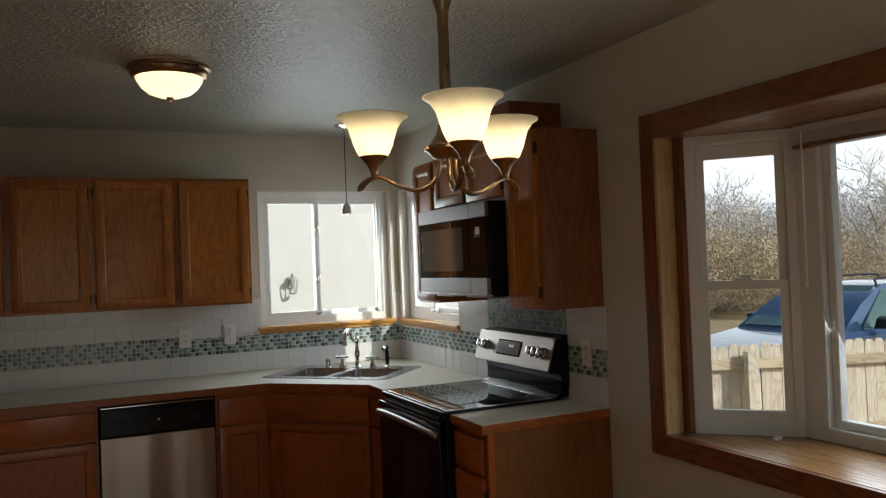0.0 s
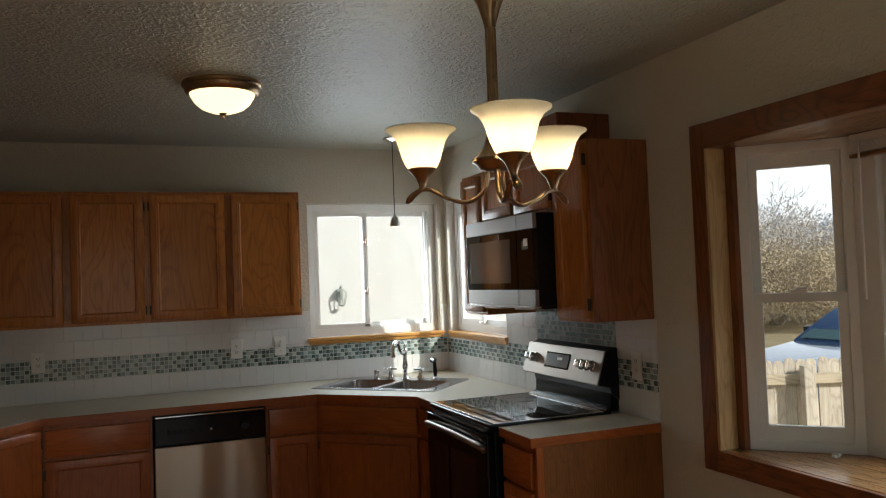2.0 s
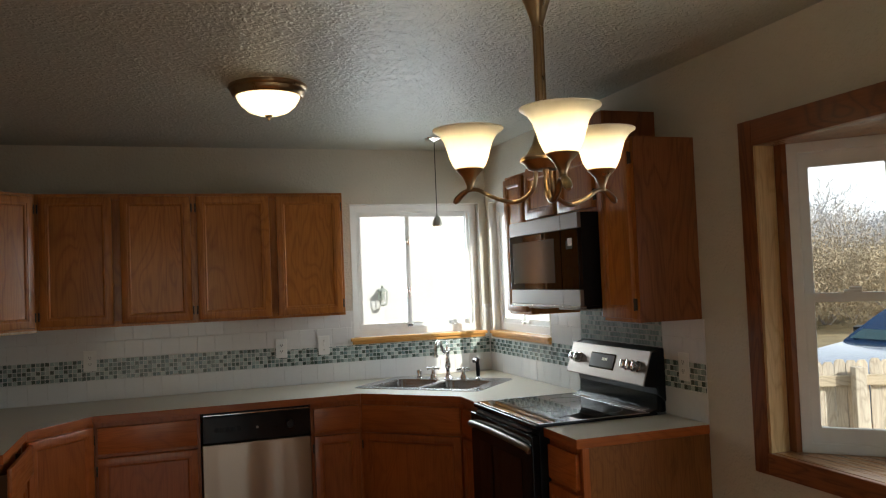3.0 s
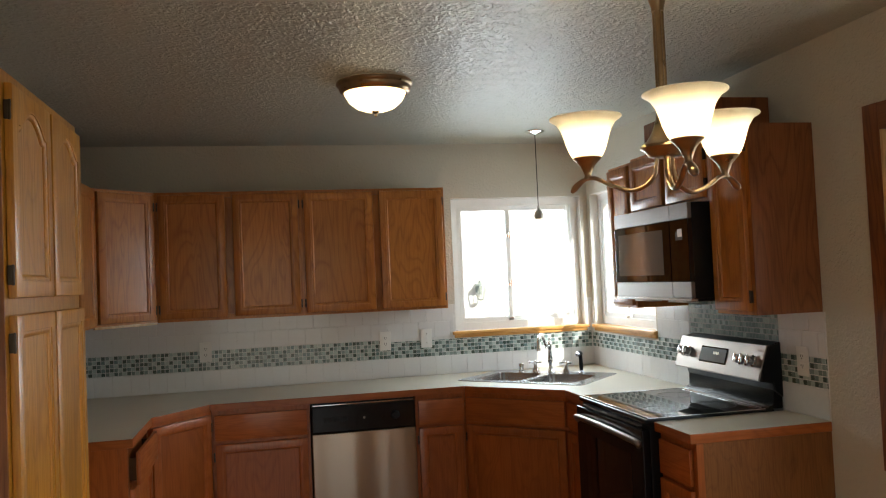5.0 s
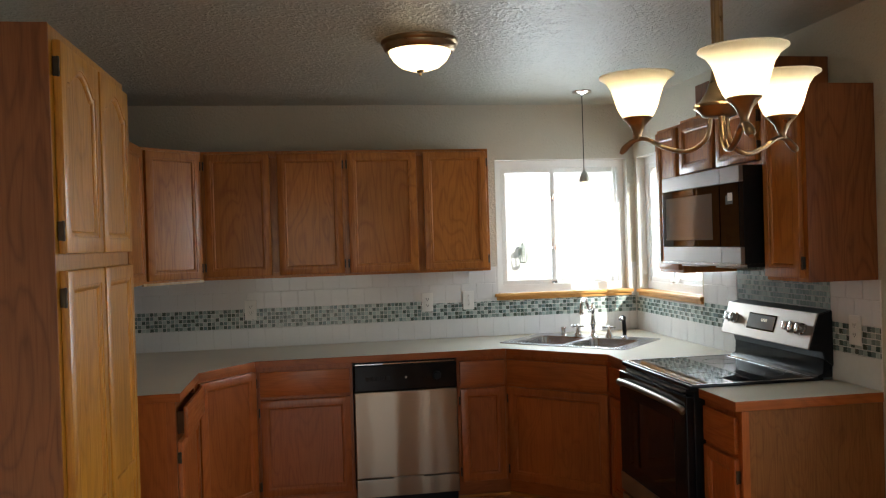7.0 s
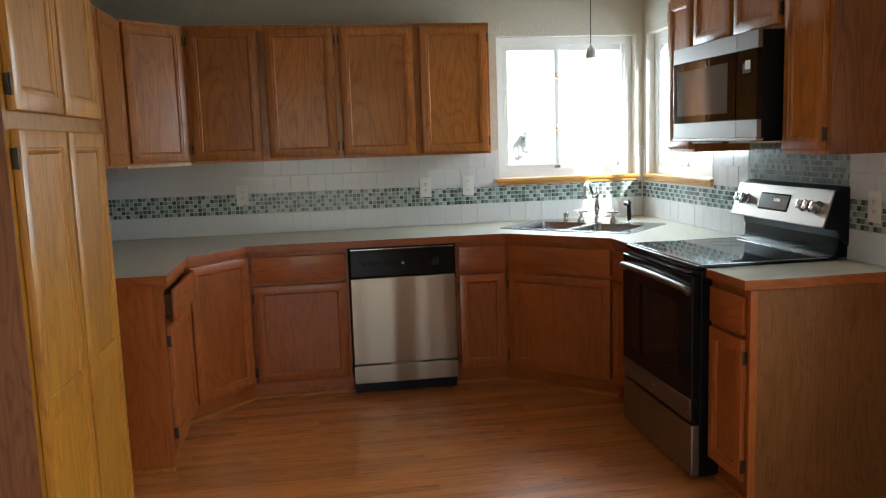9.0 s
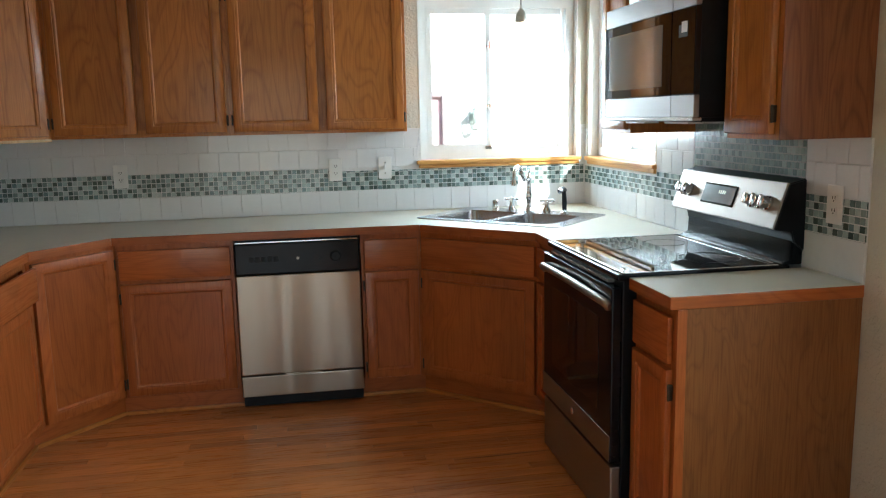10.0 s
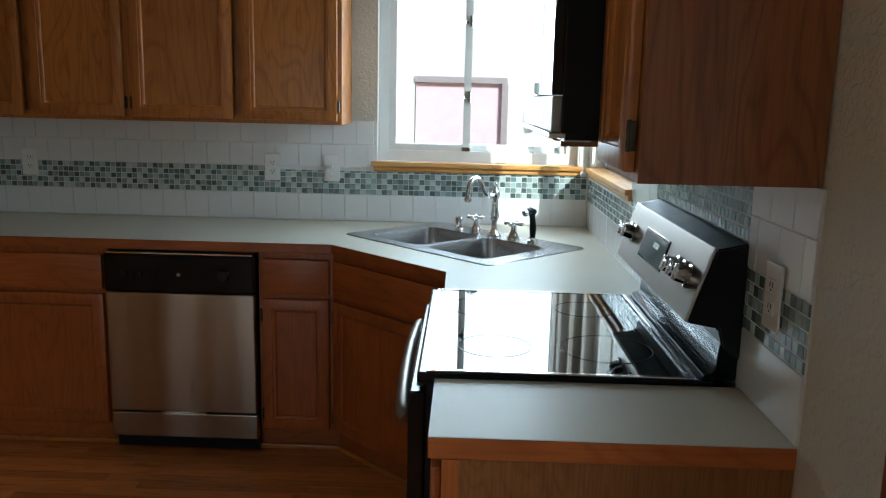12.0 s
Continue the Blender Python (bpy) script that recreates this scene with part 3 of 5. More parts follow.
# ---- windows over the sink ----
def slider_window(name, label, m, w, h, share):
    """A white vinyl sliding window; local x along, front towards -y, sill at z=0."""
    win = thing(name, label, "window", m, kind="structure")
    f = 0.05
    part("window_frame", frame_ring(w, h, f, 0, 0.07), M_WHITE, win)
    mid = share * w
    s = 0.032
    for x0, x1, y in ((f, mid + 0.02, 0.006), (mid - 0.015, w - f, 0.034)):
        sash = part("sash", plate(bmesh.new(), [x0, x0 + s, x1 - s, x1], [f, f + s, h - f - s, h - f], [(1, 1)], y, y + 0.026, 0.003), M_WHITE, win)
        pane = part("pane", boxes((x0 + s, x1 - s, y + 0.011, y + 0.015, f + s, h - f - s)), M_GLASS, sash)
        pane.visible_shadow = False
    for z in (0.28, 0.62):
        part("latch", boxes((mid + 0.004, mid + 0.018, -0.012, 0.006, z, z + 0.05), (mid - 0.012, mid + 0.004, -0.01, 0.004, z + 0.012, z + 0.03), bevel=0.003), M_CHROME, win, "metal sash latch")
    part("latch", boxes((mid - 0.02, mid + 0.02, -0.008, 0.006, f + 0.002, f + 0.02), bevel=0.003), M_CHROME, win, "metal sash lock")
    part("jamb_liner", boxes((w - f - 0.03, w - f - 0.012, -0.004, 0.012, f, h - f), bevel=0.002), M_PLATE, win)
    return win


WW = WX1 - WX0
slider_window("window_1", "white vinyl sliding window over the sink", pose(WX0 + 0.002, 0.055, WZ0 + 0.012), WW - 0.004, WZ1 - WZ0 - 0.014, 0.44)
slider_window("window_2", "white vinyl sliding window beside the microwave", pose(0.055, WX1 - 0.002, WZ0 + 0.012, 0, 0, -90), WW - 0.034, WZ1 - WZ0 - 0.014, 0.45)
structure("reveal_1", boxes((WX0 - 0.001, WX0 + 0.002, -0.002, 0.055, WZ0, WZ1), (WX1 - 0.002, WX1 + 0.001, -0.002, 0.055, WZ0, WZ1), (WX0 - 0.001, WX1 + 0.001, -0.002, 0.055, WZ1 - 0.002, WZ1 + 0.001)), M_REVEAL, "white painted window reveal")
structure("reveal_2", boxes((-0.002, 0.055, WX1 - 0.002, WX1 + 0.001, WZ0, WZ1), (-0.002, 0.055, WX0 + 0.029, WX0 + 0.032, WZ0, WZ1), (-0.002, 0.055, WX0 + 0.029, WX1 + 0.001, WZ1 - 0.002, WZ1 + 0.001)), M_REVEAL, "white painted window reveal")
structure("sill_1", boxes((WX0 - 0.025, WX1 + 0.02, -0.03, 0.055, WZ0 - 0.012, WZ0 + 0.01), (WX0 - 0.012, WX1 + 0.01, -0.016, 0, WZ0 - 0.034, WZ0 - 0.0125), bevel=0.004), M_SILL, "yellow pine window stool and apron")
structure("sill_2", boxes((-0.03, 0.055, WX0 + 0.01, WX1 - 0.002, WZ0 - 0.012, WZ0 + 0.01), (-0.016, 0, WX0 + 0.02, WX1 - 0.01, WZ0 - 0.034, WZ0 - 0.0125), bevel=0.004), M_SILLY, "yellow pine window stool and apron")

# ---- bay window ----
A = (0.09, -2.88)
B = (0.37, -3.168)
C = (0.37, -4.697)
D = (0.09, -4.985)
structure("bay_casing", boxes((-0.022, 0, BAY1, BAY1 + 0.077, BZ0 - 0.085, BZ1 + 0.102), (-0.022, 0, BAY0 - 0.077, BAY0, BZ0 - 0.085, BZ1 + 0.102), bevel=0.004), M_TRIM, "red-brown stained oak casing")
structure("bay_casing_rails", boxes((-0.0225, 0, BAY0, BAY1, BZ1, BZ1 + 0.101), (-0.0225, 0, BAY0, BAY1, BZ0 - 0.084, BZ0 - 0.001), bevel=0.004), M_TRIMH, "red-brown stained oak casing rails")
structure("bay_jamb", boxes((-0.016, 0.068, BAY1 - 0.014, BAY1, BZ0, BZ1), (-0.016, 0.068, BAY0, BAY0 + 0.014, BZ0, BZ1)), M_PALE, "pale oak jamb, brightened for the daylight on it")
structure("bay_jamb_strip", boxes((0.068, 0.094, BAY1 - 0.052, BAY1 - 0.014, BZ0, BZ1), (0.068, 0.094, BAY0 + 0.014, BAY0 + 0.052, BZ0, BZ1), bevel=0.002), M_TRIM, "stained oak jamb strip")
bay_plan = [(-0.0, BAY1), (0.1, BAY1), (0.5, -3.14), (0.5, -4.7), (0.1, BAY0), (-0.0, BAY0)]
structure("bay_seat", prism(bay_plan, BZ0 - 0.035, BZ0), M_PALEH, "pale varnished oak window seat board")
structure("bay_head", prism(bay_plan, BZ1, BZ1 + 0.03), M_PALEH, "oak head board of the bay")
outer = [(0.16, BAY1 + 0.12), (0.2, BAY1 + 0.1), (0.62, -3.05), (0.62, -4.8), (0.2, BAY0 - 0.1), (0.16, BAY0 - 0.12)]
structure("bay_base", prism(outer, -0.1, BZ0 - 0.036), M_WHITE, "white outside skirt of the bay")
structure("bay_roof", prism(outer, BZ1 + 0.031, BZ1 + 0.2), M_WHITE, "white outside head of the bay")


def hung_window(name, label, p, q):
    """A white double-hung window from p to q."""
    p, q = Vector((*p, 0)), Vector((*q, 0))
    w, h = (q - p).length, BZ1 - BZ0
    win = thing(name, label, "window", pose(p.x, p.y, BZ0, 0, 0, math.degrees(math.atan2(q.y - p.y, q.x - p.x))), kind="structure")
    f, s = 0.036, 0.034
    part("window_frame", frame_ring(w, h, f, 0, 0.09), M_WHITE, win)
    half = 0.485 * h
    for z0, z1, y in ((f, half + 0.03, 0.012), (half - 0.005, h - f, 0.048)):
        sash = part("sash", plate(bmesh.new(), [f, f + s, w - f - s, w - f], [z0, z0 + s + 0.024 * (z0 == f), z1 - s - 0.02 * (z0 != f), z1], [(1, 1)], y, y + 0.03, 0.003), M_WHITE, win)
        pane = part("pane", boxes((f + s, w - f - s, y + 0.013, y + 0.017, z0 + s + 0.024 * (z0 == f), z1 - s - 0.02 * (z0 != f))), M_GLASS, sash)
        pane.visible_shadow = False
    part("sash_lock", boxes((w / 2 - 0.03, w / 2 + 0.03, 0.0, 0.03, half + 0.03, half + 0.042), (w / 2 - 0.012, w / 2 + 0.03, 0.0, 0.02, half + 0.042, half + 0.052), bevel=0.003), M_PLATE, win)
    return win


hung_window("window_3", "white double-hung bay side window", A, B)
hung_window("window_4", "white double-hung bay side window", C, D)
win = thing("window_5", "white picture window in the bay", "window", pose(B[0] + 0.006, B[1] + 0.0, BZ0, 0, 0, -90), kind="structure")
w, h = B[1] - C[1], BZ1 - BZ0
part("window_frame", plate(bmesh.new(), [-0.03, 0.095, w - 0.095, w + 0.03], [0, 0.05, h - 0.05, h], [(1, 1)], 0, 0.09, 0.003), M_WHITE, win)
part("sash", plate(bmesh.new(), [0.095, 0.125, w - 0.125, w - 0.095], [0.05, 0.08, h - 0.08, h - 0.05], [(1, 1)], 0.03, 0.07, 0.003), M_WHITE, win)
pane = part("pane", boxes((0.125, w - 0.125, 0.048, 0.052, 0.08, h - 0.08)), M_GLASS, win)
pane.visible_shadow = False
blind = thing("window_blind", "cream horizontal blind drawn up under the bay head", "blind", pose(B[0] - 0.03, B[1] - 0.02, BZ1, 0, 0, -90))
part("head_rail", boxes((0, w - 0.04, 0, 0.03, -0.03, -0.001), bevel=0.004), M_PLATE, blind)
for k in range(10):
    part("slat", boxes((0.003, w - 0.043, -0.006, 0.03, -0.034 - 0.004 * k, -0.0315 - 0.004 * k)), M_PLATE, blind)
part("bottom_rail", boxes((0.002, w - 0.042, -0.006, 0.03, -0.088, -0.074), bevel=0.003), M_PALEH, blind)
part("wand", tube([(0.05, -0.012, -0.03), (0.05, -0.015, -0.6)], 0.004, 8), M_PLATE, blind)
bit = thing("window_crank", "small white latch piece lying on the seat board", "latch", pose(0.26, -3.13, BZ0 + 0.0005, 0, 0, 20))
part("body", boxes((-0.03, 0.03, -0.007, 0.007, 0, 0.008), (-0.012, 0.004, -0.012, 0.012, 0, 0.014), bevel=0.003), M_PLATE, bit)

# ---- dishwasher ----
dw = thing("dishwasher", "stainless steel dishwasher with black control panel", "dishwasher", pose(-2.018, -0.655, 0))
W = 0.608
part("body", boxes((0.004, W - 0.004, 0.045, 0.6, 0.02, TOP - 0.004)), M_BLACKM, dw)
part("door", boxes((0.002, W - 0.002, 0.0, 0.045, 0.18, 0.683), bevel=0.006), M_STEELW, dw)
part("access_panel", boxes((0.002, W - 0.002, 0.004, 0.04, 0.068, 0.172), bevel=0.004), M_STEELW, dw)
cp = part("control_panel", boxes((0.002, W - 0.002, -0.006, 0.045, 0.687, 0.842), bevel=0.008), M_BLACK, dw)
part("knob", tube([(W * 0.8, -0.006, 0.765), (W * 0.8, -0.028, 0.765)], [0.026, 0.02], 20), M_BLACKM, cp)
part("badge", tube([(W * 0.5, -0.006, 0.762), (W * 0.5, -0.009, 0.762)], 0.007, 16), M_STEEL, cp)
part("button_row", boxes(*[(0.07 + 0.03 * i, 0.09 + 0.03 * i, -0.009, -0.005, 0.75, 0.775) for i in range(5)], bevel=0.002), M_BLACKM, cp)
part("trim", boxes((0.01, W - 0.01, 0.0, 0.03, 0.843, 0.848)), M_CHROME, dw)
part("grip", boxes((W * 0.35, W * 0.65, -0.008, 0.01, 0.176, 0.182), bevel=0.002), M_STEELW, dw)
part("kick_plate", boxes((0.005, W - 0.005, 0.05, 0.06, 0.005, 0.066)), M_BLACKM, dw)

# ---- range ----
rg = thing("range", "stainless steel and black glass electric range", "range", pose(-0.655, -1.393, 0, 0, 0, -90))
R = 0.757
part("body", boxes((0.003, R - 0.003, 0.0, 0.645, 0.012, 0.885), bevel=0.004), M_BLACKM, rg)
ct = part("cooktop", boxes((0, R, -0.02, 0.6, 0.885, 0.907), bevel=0.006), M_BLACK, rg)
part("glass_top", boxes((0.018, R - 0.018, 0.012, 0.545, 0.9075, 0.9095)), M_BGLASS, ct)
for x, y, r in ((0.2, 0.15, 0.11), (0.56, 0.15, 0.085), (0.2, 0.41, 0.08), (0.56, 0.41, 0.105)):
    part("burner_ring", lathe([(r, 0.9098), (r, 0.9103), (r + 0.0015, 0.9103), (r + 0.0015, 0.9098)], 40, None, (x, y, 0)), M_BLACKM, ct)
part("rim", boxes((0.006, 0.016, 0.0, 0.56, 0.9072, 0.911), (R - 0.016, R - 0.006, 0.0, 0.56, 0.9072, 0.911), (0.016, R - 0.016, 0.0, 0.009, 0.9072, 0.911), bevel=0.001), M_CHROME, ct)
ob = part("oven_door", boxes((0.004, R - 0.004, -0.038, 0.0, 0.25, 0.862), bevel=0.006), M_BLACK, rg)
part("window", boxes((0.12, R - 0.12, -0.0395, -0.037, 0.41, 0.74)), M_BGLASS, ob)
part("door_band", boxes((0.005, R - 0.005, -0.041, -0.0385, 0.254, 0.346), bevel=0.001), M_STEEL, ob)
part("badge", tube([(R / 2, -0.041, 0.3), (R / 2, -0.0435, 0.3)], 0.012, 18), M_CHROME, ob)
part("vent_strip", boxes(*[(0.06 + 0.106 * i, 0.15 + 0.106 * i, -0.024, -0.0, 0.866, 0.876) for i in range(6)], bevel=0.002), M_STEEL, rg)
hp = curve_points([(0.035, -0.036, 0.79), (0.05, -0.053, 0.81), (R / 2, -0.062, 0.82), (R - 0.05, -0.053, 0.81), (R - 0.035, -0.036, 0.79)], 8)
part("handle", tube(hp, 0.015, 14), M_STEEL, ob, "stainless bar handle", True)
dr = part("storage_drawer", boxes((0.004, R - 0.004, -0.036, 0.0, 0.016, 0.236), bevel=0.006), M_STEEL, rg)
part("foot_rail", boxes((0.03, R - 0.03, 0.03, 0.06, 0.0, 0.014)), M_BLACKM, rg)


def side_prism(x0, x1, pts):
    """A solid along x on a profile in y and z."""
    bm = bmesh.new()
    lo = [bm.verts.new((x0, y, z)) for y, z in pts]
    hi = [bm.verts.new((x1, y, z)) for y, z in pts]
    k = len(lo)
    bm.faces.new(lo), bm.faces.new(hi[::-1])
    for i in range(k):
        bm.faces.new((lo[i], hi[i], hi[(i + 1) % k], lo[(i + 1) % k]))
    bmesh.ops.recalc_face_normals(bm, faces=bm.faces)
    bmesh.ops.bevel(bm, geom=list(bm.edges), offset=0.004, segments=2, affect="EDGES")
    return bm


part("riser", side_prism(0.006, R - 0.006, [(0.572, 0.906), (0.578, 0.916), (0.604, 0.922), (0.612, 1.05), (0.65, 1.05), (0.65, 0.906)]), M_BLACK, rg)
part("riser_trim", boxes((0.03, R - 0.03, 0.548, 0.556, 0.907, 0.915), bevel=0.002), M_CHROME, rg)
bg = part("back_panel", side_prism(0.0, R, [(0.535, 1.03), (0.585, 1.185), (0.65, 1.2), (0.652, 0.95), (0.61, 0.98), (0.6, 1.02)]), M_BLACKM, rg)
slope = math.degrees(math.atan2(1.185 - 1.03, 0.05))
fm = Matrix.Translation((0, 0.535, 1.03)) @ pose(0, 0, 0, slope - 90, 0, 0)
part("control_face", boxes((0.004, R - 0.004, -0.006, 0.004, 0.0, 0.165), bevel=0.004), M_STEEL, bg, "stainless steel control face", m=fm)
part("display", boxes((0.23, 0.47, -0.009, -0.005, 0.045, 0.125), bevel=0.003), M_BGLASS, bg, m=fm)
part("display_inset", boxes((0.237, 0.463, -0.0105, -0.0088, 0.052, 0.118)), M_LED, bg, m=fm)
for k, (x, wd) in enumerate(((0.352, 0.007), (0.364, 0.009), (0.378, 0.009), (0.391, 0.009))):
    part("digit_bar", boxes((x, x + wd, -0.0112, -0.0104, 0.088, 0.102)), M_DIGIT, bg, m=fm)
for x in (0.07, 0.12, 0.585, 0.635, 0.685):
    kb = tube([(x, -0.006, 0.085), (x, -0.014, 0.085), (x, -0.016, 0.085), (x, -0.04, 0.085)], [0.026, 0.026, 0.021, 0.019], 20)
    box(kb, x - 0.005, x + 0.005, -0.046, -0.02, 0.067, 0.103, 0.002)
    part("knob", kb, M_CHROME, bg, "polished metal knob", True, m=fm)

# ---- microwave ----
mw = thing("microwave", "stainless steel over-the-range microwave", "microwave", pose(-0.415, -1.362, 0, 0, 0, -90))
V, m0, m1 = 0.766, 1.4, 1.838
part("body", boxes((0.002, V - 0.002, 0.02, 0.412, m0 + 0.01, m1), bevel=0.003), M_BLACKM, mw)
for x0, x1 in ((0, 0.598), (0.6015, V)):
    part("top_band", boxes((x0, x1, 0.0, 0.02, m1 - 0.07, m1), bevel=0.003), M_STEELD, mw)
    part("bottom_band", boxes((x0, x1, 0.0, 0.02, m0 + 0.012, m0 + 0.084), bevel=0.003), M_STEELD, mw)
md = part("door", boxes((0, 0.598, -0.002, 0.02, m0 + 0.086, m1 - 0.072), bevel=0.003), M_BGLASS, mw)
part("window", boxes((0.045, 0.53, -0.0032, -0.0015, m0 + 0.118, m1 - 0.108), bevel=0.0006), M_MESH, md, "mesh glass window, greyed for the room's reflection")
kp = part("keypad", boxes((0.6015, V, -0.002, 0.02, m0 + 0.086, m1 - 0.072), bevel=0.003), M_BGLASS, mw)
part("display", boxes((0.655, 0.715, -0.0035, -0.0018, m1 - 0.165, m1 - 0.125)), M_LED, kp)
part("label", boxes((0.675, 0.715, -0.0042, -0.0034, m1 - 0.15, m1 - 0.115)), M_PLATE, kp, "small white sticker")
part("lower_lip", boxes((0.0, V, -0.004, 0.03, m0 + 0.0, m0 + 0.011), bevel=0.003), M_STEELY, mw, "pale metal lip")
ul = part("underside", boxes((0.02, V - 0.02, 0.03, 0.39, m0 - 0.004, m0 + 0.01)), M_BLACKM, mw)
for x in (0.12, 0.47):
    part("light_lens", boxes((x, x + 0.18, 0.04, 0.1, m0 - 0.012, m0 - 0.003), bevel=0.002), M_PLATE, ul)
part("grille", boxes(*[(0.06 + 0.04 * i, 0.085 + 0.04 * i, 0.15, 0.33, m0 - 0.007, m0 - 0.003) for i in range(16)]), M_STEEL, ul)

# ---- sink and tap ----
sm = pose(SINK[0], SINK[1], CT, 0, 0, -45)
sink = thing("sink", "stainless steel double-bowl drop-in sink", "sink", sm)
sx, sy = 0.425, 0.285


def rounded(x0, x1, y0, y1, r, n=5):
    pts = []
    for cx, cy, a in ((x1 - r, y1 - r, 0), (x0 + r, y1 - r, 90), (x0 + r, y0 + r, 180), (x1 - r, y0 + r, 270)):
        pts += [(cx + r * math.cos(radians(a + 90 * k / n)), cy + r * math.sin(radians(a + 90 * k / n))) for k in range(n + 1)]
    return pts


bm = bmesh.new()
z = 0.004
bowls = [(-0.345, -0.015, -0.225, 0.15), (0.015, 0.345, -0.225, 0.15)]
loops = [rounded(-sx, sx, -sy, sy, 0.03)] + [rounded(*q, 0.05) for q in bowls]
rings = [[bm.verts.new((x, y, z)) for x, y in lp] for lp in loops]
es = [bm.edges.new((r[i], r[(i + 1) % len(r)])) for r in rings for i in range(len(r))]
bmesh.ops.triangle_fill(bm, edges=es, use_beauty=True)
skirt = [bm.verts.new((x * 1.006, y * 1.006, 0.0002)) for x, y in loops[0]]
for i in range(len(skirt)):
    j = (i + 1) % len(skirt)
    bm.faces.new((rings[0][i], rings[0][j], skirt[j], skirt[i]))
for q, ring in zip(bowls, rings[1:]):
    prev = ring
    cx, cy = (q[0] + q[1]) / 2, (q[2] + q[3]) / 2
    for dz, s in ((-0.006, 0.985), (-0.12, 0.93), (-0.15, 0.88), (-0.16, 0.75)):
        nxt = [bm.verts.new((cx + (v.co.x - cx) * s, cy + (v.co.y - cy) * s, dz)) for v in ring]
        for i in range(len(nxt)):
            j = (i + 1) % len(nxt)
            bm.faces.new((prev[i], prev[j], nxt[j], nxt[i]))
        prev = nxt
    bm.faces.new(prev)
bmesh.ops.recalc_face_normals(bm, faces=bm.faces)
part("basin", bm, M_SINK, sink, smooth=True)
for q in bowls:
    part("drain", lathe([(0.0, -0.156), (0.03, -0.156), (0.042, -0.153), (0.045, -0.158)], 24, None, ((q[0] + q[1]) / 2, (q[2] + q[3]) / 2, 0)), M_CHROME, sink)

tm = sm @ pose(0, 0.2, 0.004)
tap = thing("kitchen_tap", "chrome bridge-style high-arc kitchen tap", "tap", tm)
part("base", lathe([(0.0, 0), (0.03, 0), (0.03, 0.006), (0.02, 0.016), (0.014, 0.03), (0.012, 0.06), (0.018, 0.075), (0.02, 0.09), (0.014, 0.11), (0.012, 0.16), (0.018, 0.175), (0.018, 0.19), (0.01, 0.2), (0.006, 0.215), (0.009, 0.225), (0.0, 0.236)], 24), M_CHROME, tap, smooth=True)
part("spout", tube(curve_points([(0, -0.005, 0.178), (0, -0.04, 0.174), (0, -0.068, 0.198), (0, -0.094, 0.238), (0, -0.125, 0.254), (0, -0.157, 0.234), (0, -0.167, 0.19)], 6), 0.0105, 14), M_CHROME, tap, smooth=True)
part("spout_tip", lathe([(0.0, 0.0), (0.015, 0.0), (0.017, 0.01), (0.011, 0.022), (0.0105, 0.04), (0.0, 0.041)], 20, None, (0, -0.1675, 0.158)), M_CHROME, tap, smooth=True)
for x in (-0.11, 0.11):
    hd = part("handle_base", lathe([(0.0, 0), (0.027, 0), (0.027, 0.005), (0.02, 0.02), (0.012, 0.035), (0.012, 0.06), (0.008, 0.064), (0.008, 0.075), (0.0, 0.079)], 22, None, (x, 0, 0)), M_CHROME, tap, smooth=True)
    cr = bmesh.new()
    for ang in (20, 110):
        c, s = math.cos(radians(ang)) * 0.042, math.sin(radians(ang)) * 0.042
        tube([(x - c, -s, 0.066), (x - 0.85 * c, -0.85 * s, 0.066), (x, 0, 0.066), (x + 0.85 * c, 0.85 * s, 0.066), (x + c, s, 0.066)], [0.0075, 0.009, 0.005, 0.009, 0.0075], 10, cr)
    part("cross_handle", cr, M_CHROME, hd, smooth=True)
sp = thing("side_sprayer", "black and chrome side sprayer standing in its holder", "sprayer", sm @ pose(0.215, 0.2, 0.004))
part("holder", lathe([(0.0, 0), (0.024, 0), (0.022, 0.01), (0.015, 0.014), (0.014, 0.022), (0.0, 0.022)], 20), M_CHROME, sp, smooth=True)
part("grip", tube([(0, 0, 0.018), (0, 0, 0.06), (0, -0.004, 0.1), (0, -0.012, 0.125)], [0.011, 0.014, 0.012, 0.013], 14), M_BLACKM, sp, smooth=True)
part("spray_head", tube([(0, 0.006, 0.126), (0, -0.02, 0.134), (0, -0.048, 0.128)], [0.012, 0.015, 0.014], 14), M_BLACKM, sp, smooth=True)
part("nozzle", tube([(0, -0.046, 0.129), (0, -0.058, 0.125)], [0.0145, 0.013], 14), M_CHROME, sp)
so = thing("air_gap_cap", "chrome air gap cap behind the sink", "air gap", sm @ pose(-0.215, 0.2, 0.004))
part("cap", lathe([(0.0, 0), (0.022, 0), (0.021, 0.004), (0.019, 0.006), (0.019, 0.05), (0.016, 0.056), (0.0, 0.058)], 22), M_CHROME, so, smooth=True)

# ---- lamps ----
ch = thing("chandelier", "antique brass three-arm chandelier with lit amber bell shades", "chandelier", pose(-1.295, -3.61, -0.018))
part("canopy", lathe([(0.0, CEIL - 0.012), (0.02, CEIL - 0.012), (0.055, CEIL), (0.062, CEIL + 0.0175)], 30), M_BRASS, ch, smooth=True)
part("upper_rod", tube([(0, 0, 2.25), (0, 0, CEIL - 0.02)], 0.006, 12), M_BRASS, ch)
part("trumpet", lathe([(0.0, 2.268), (0.044, 2.27), (0.046, 2.266), (0.042, 2.262), (0.03, 2.235), (0.02, 2.205), (0.0145, 2.185), (0.0145, 2.178), (0.0, 2.178)], 30), M_BRASS, ch, smooth=True)
stem = bmesh.new()
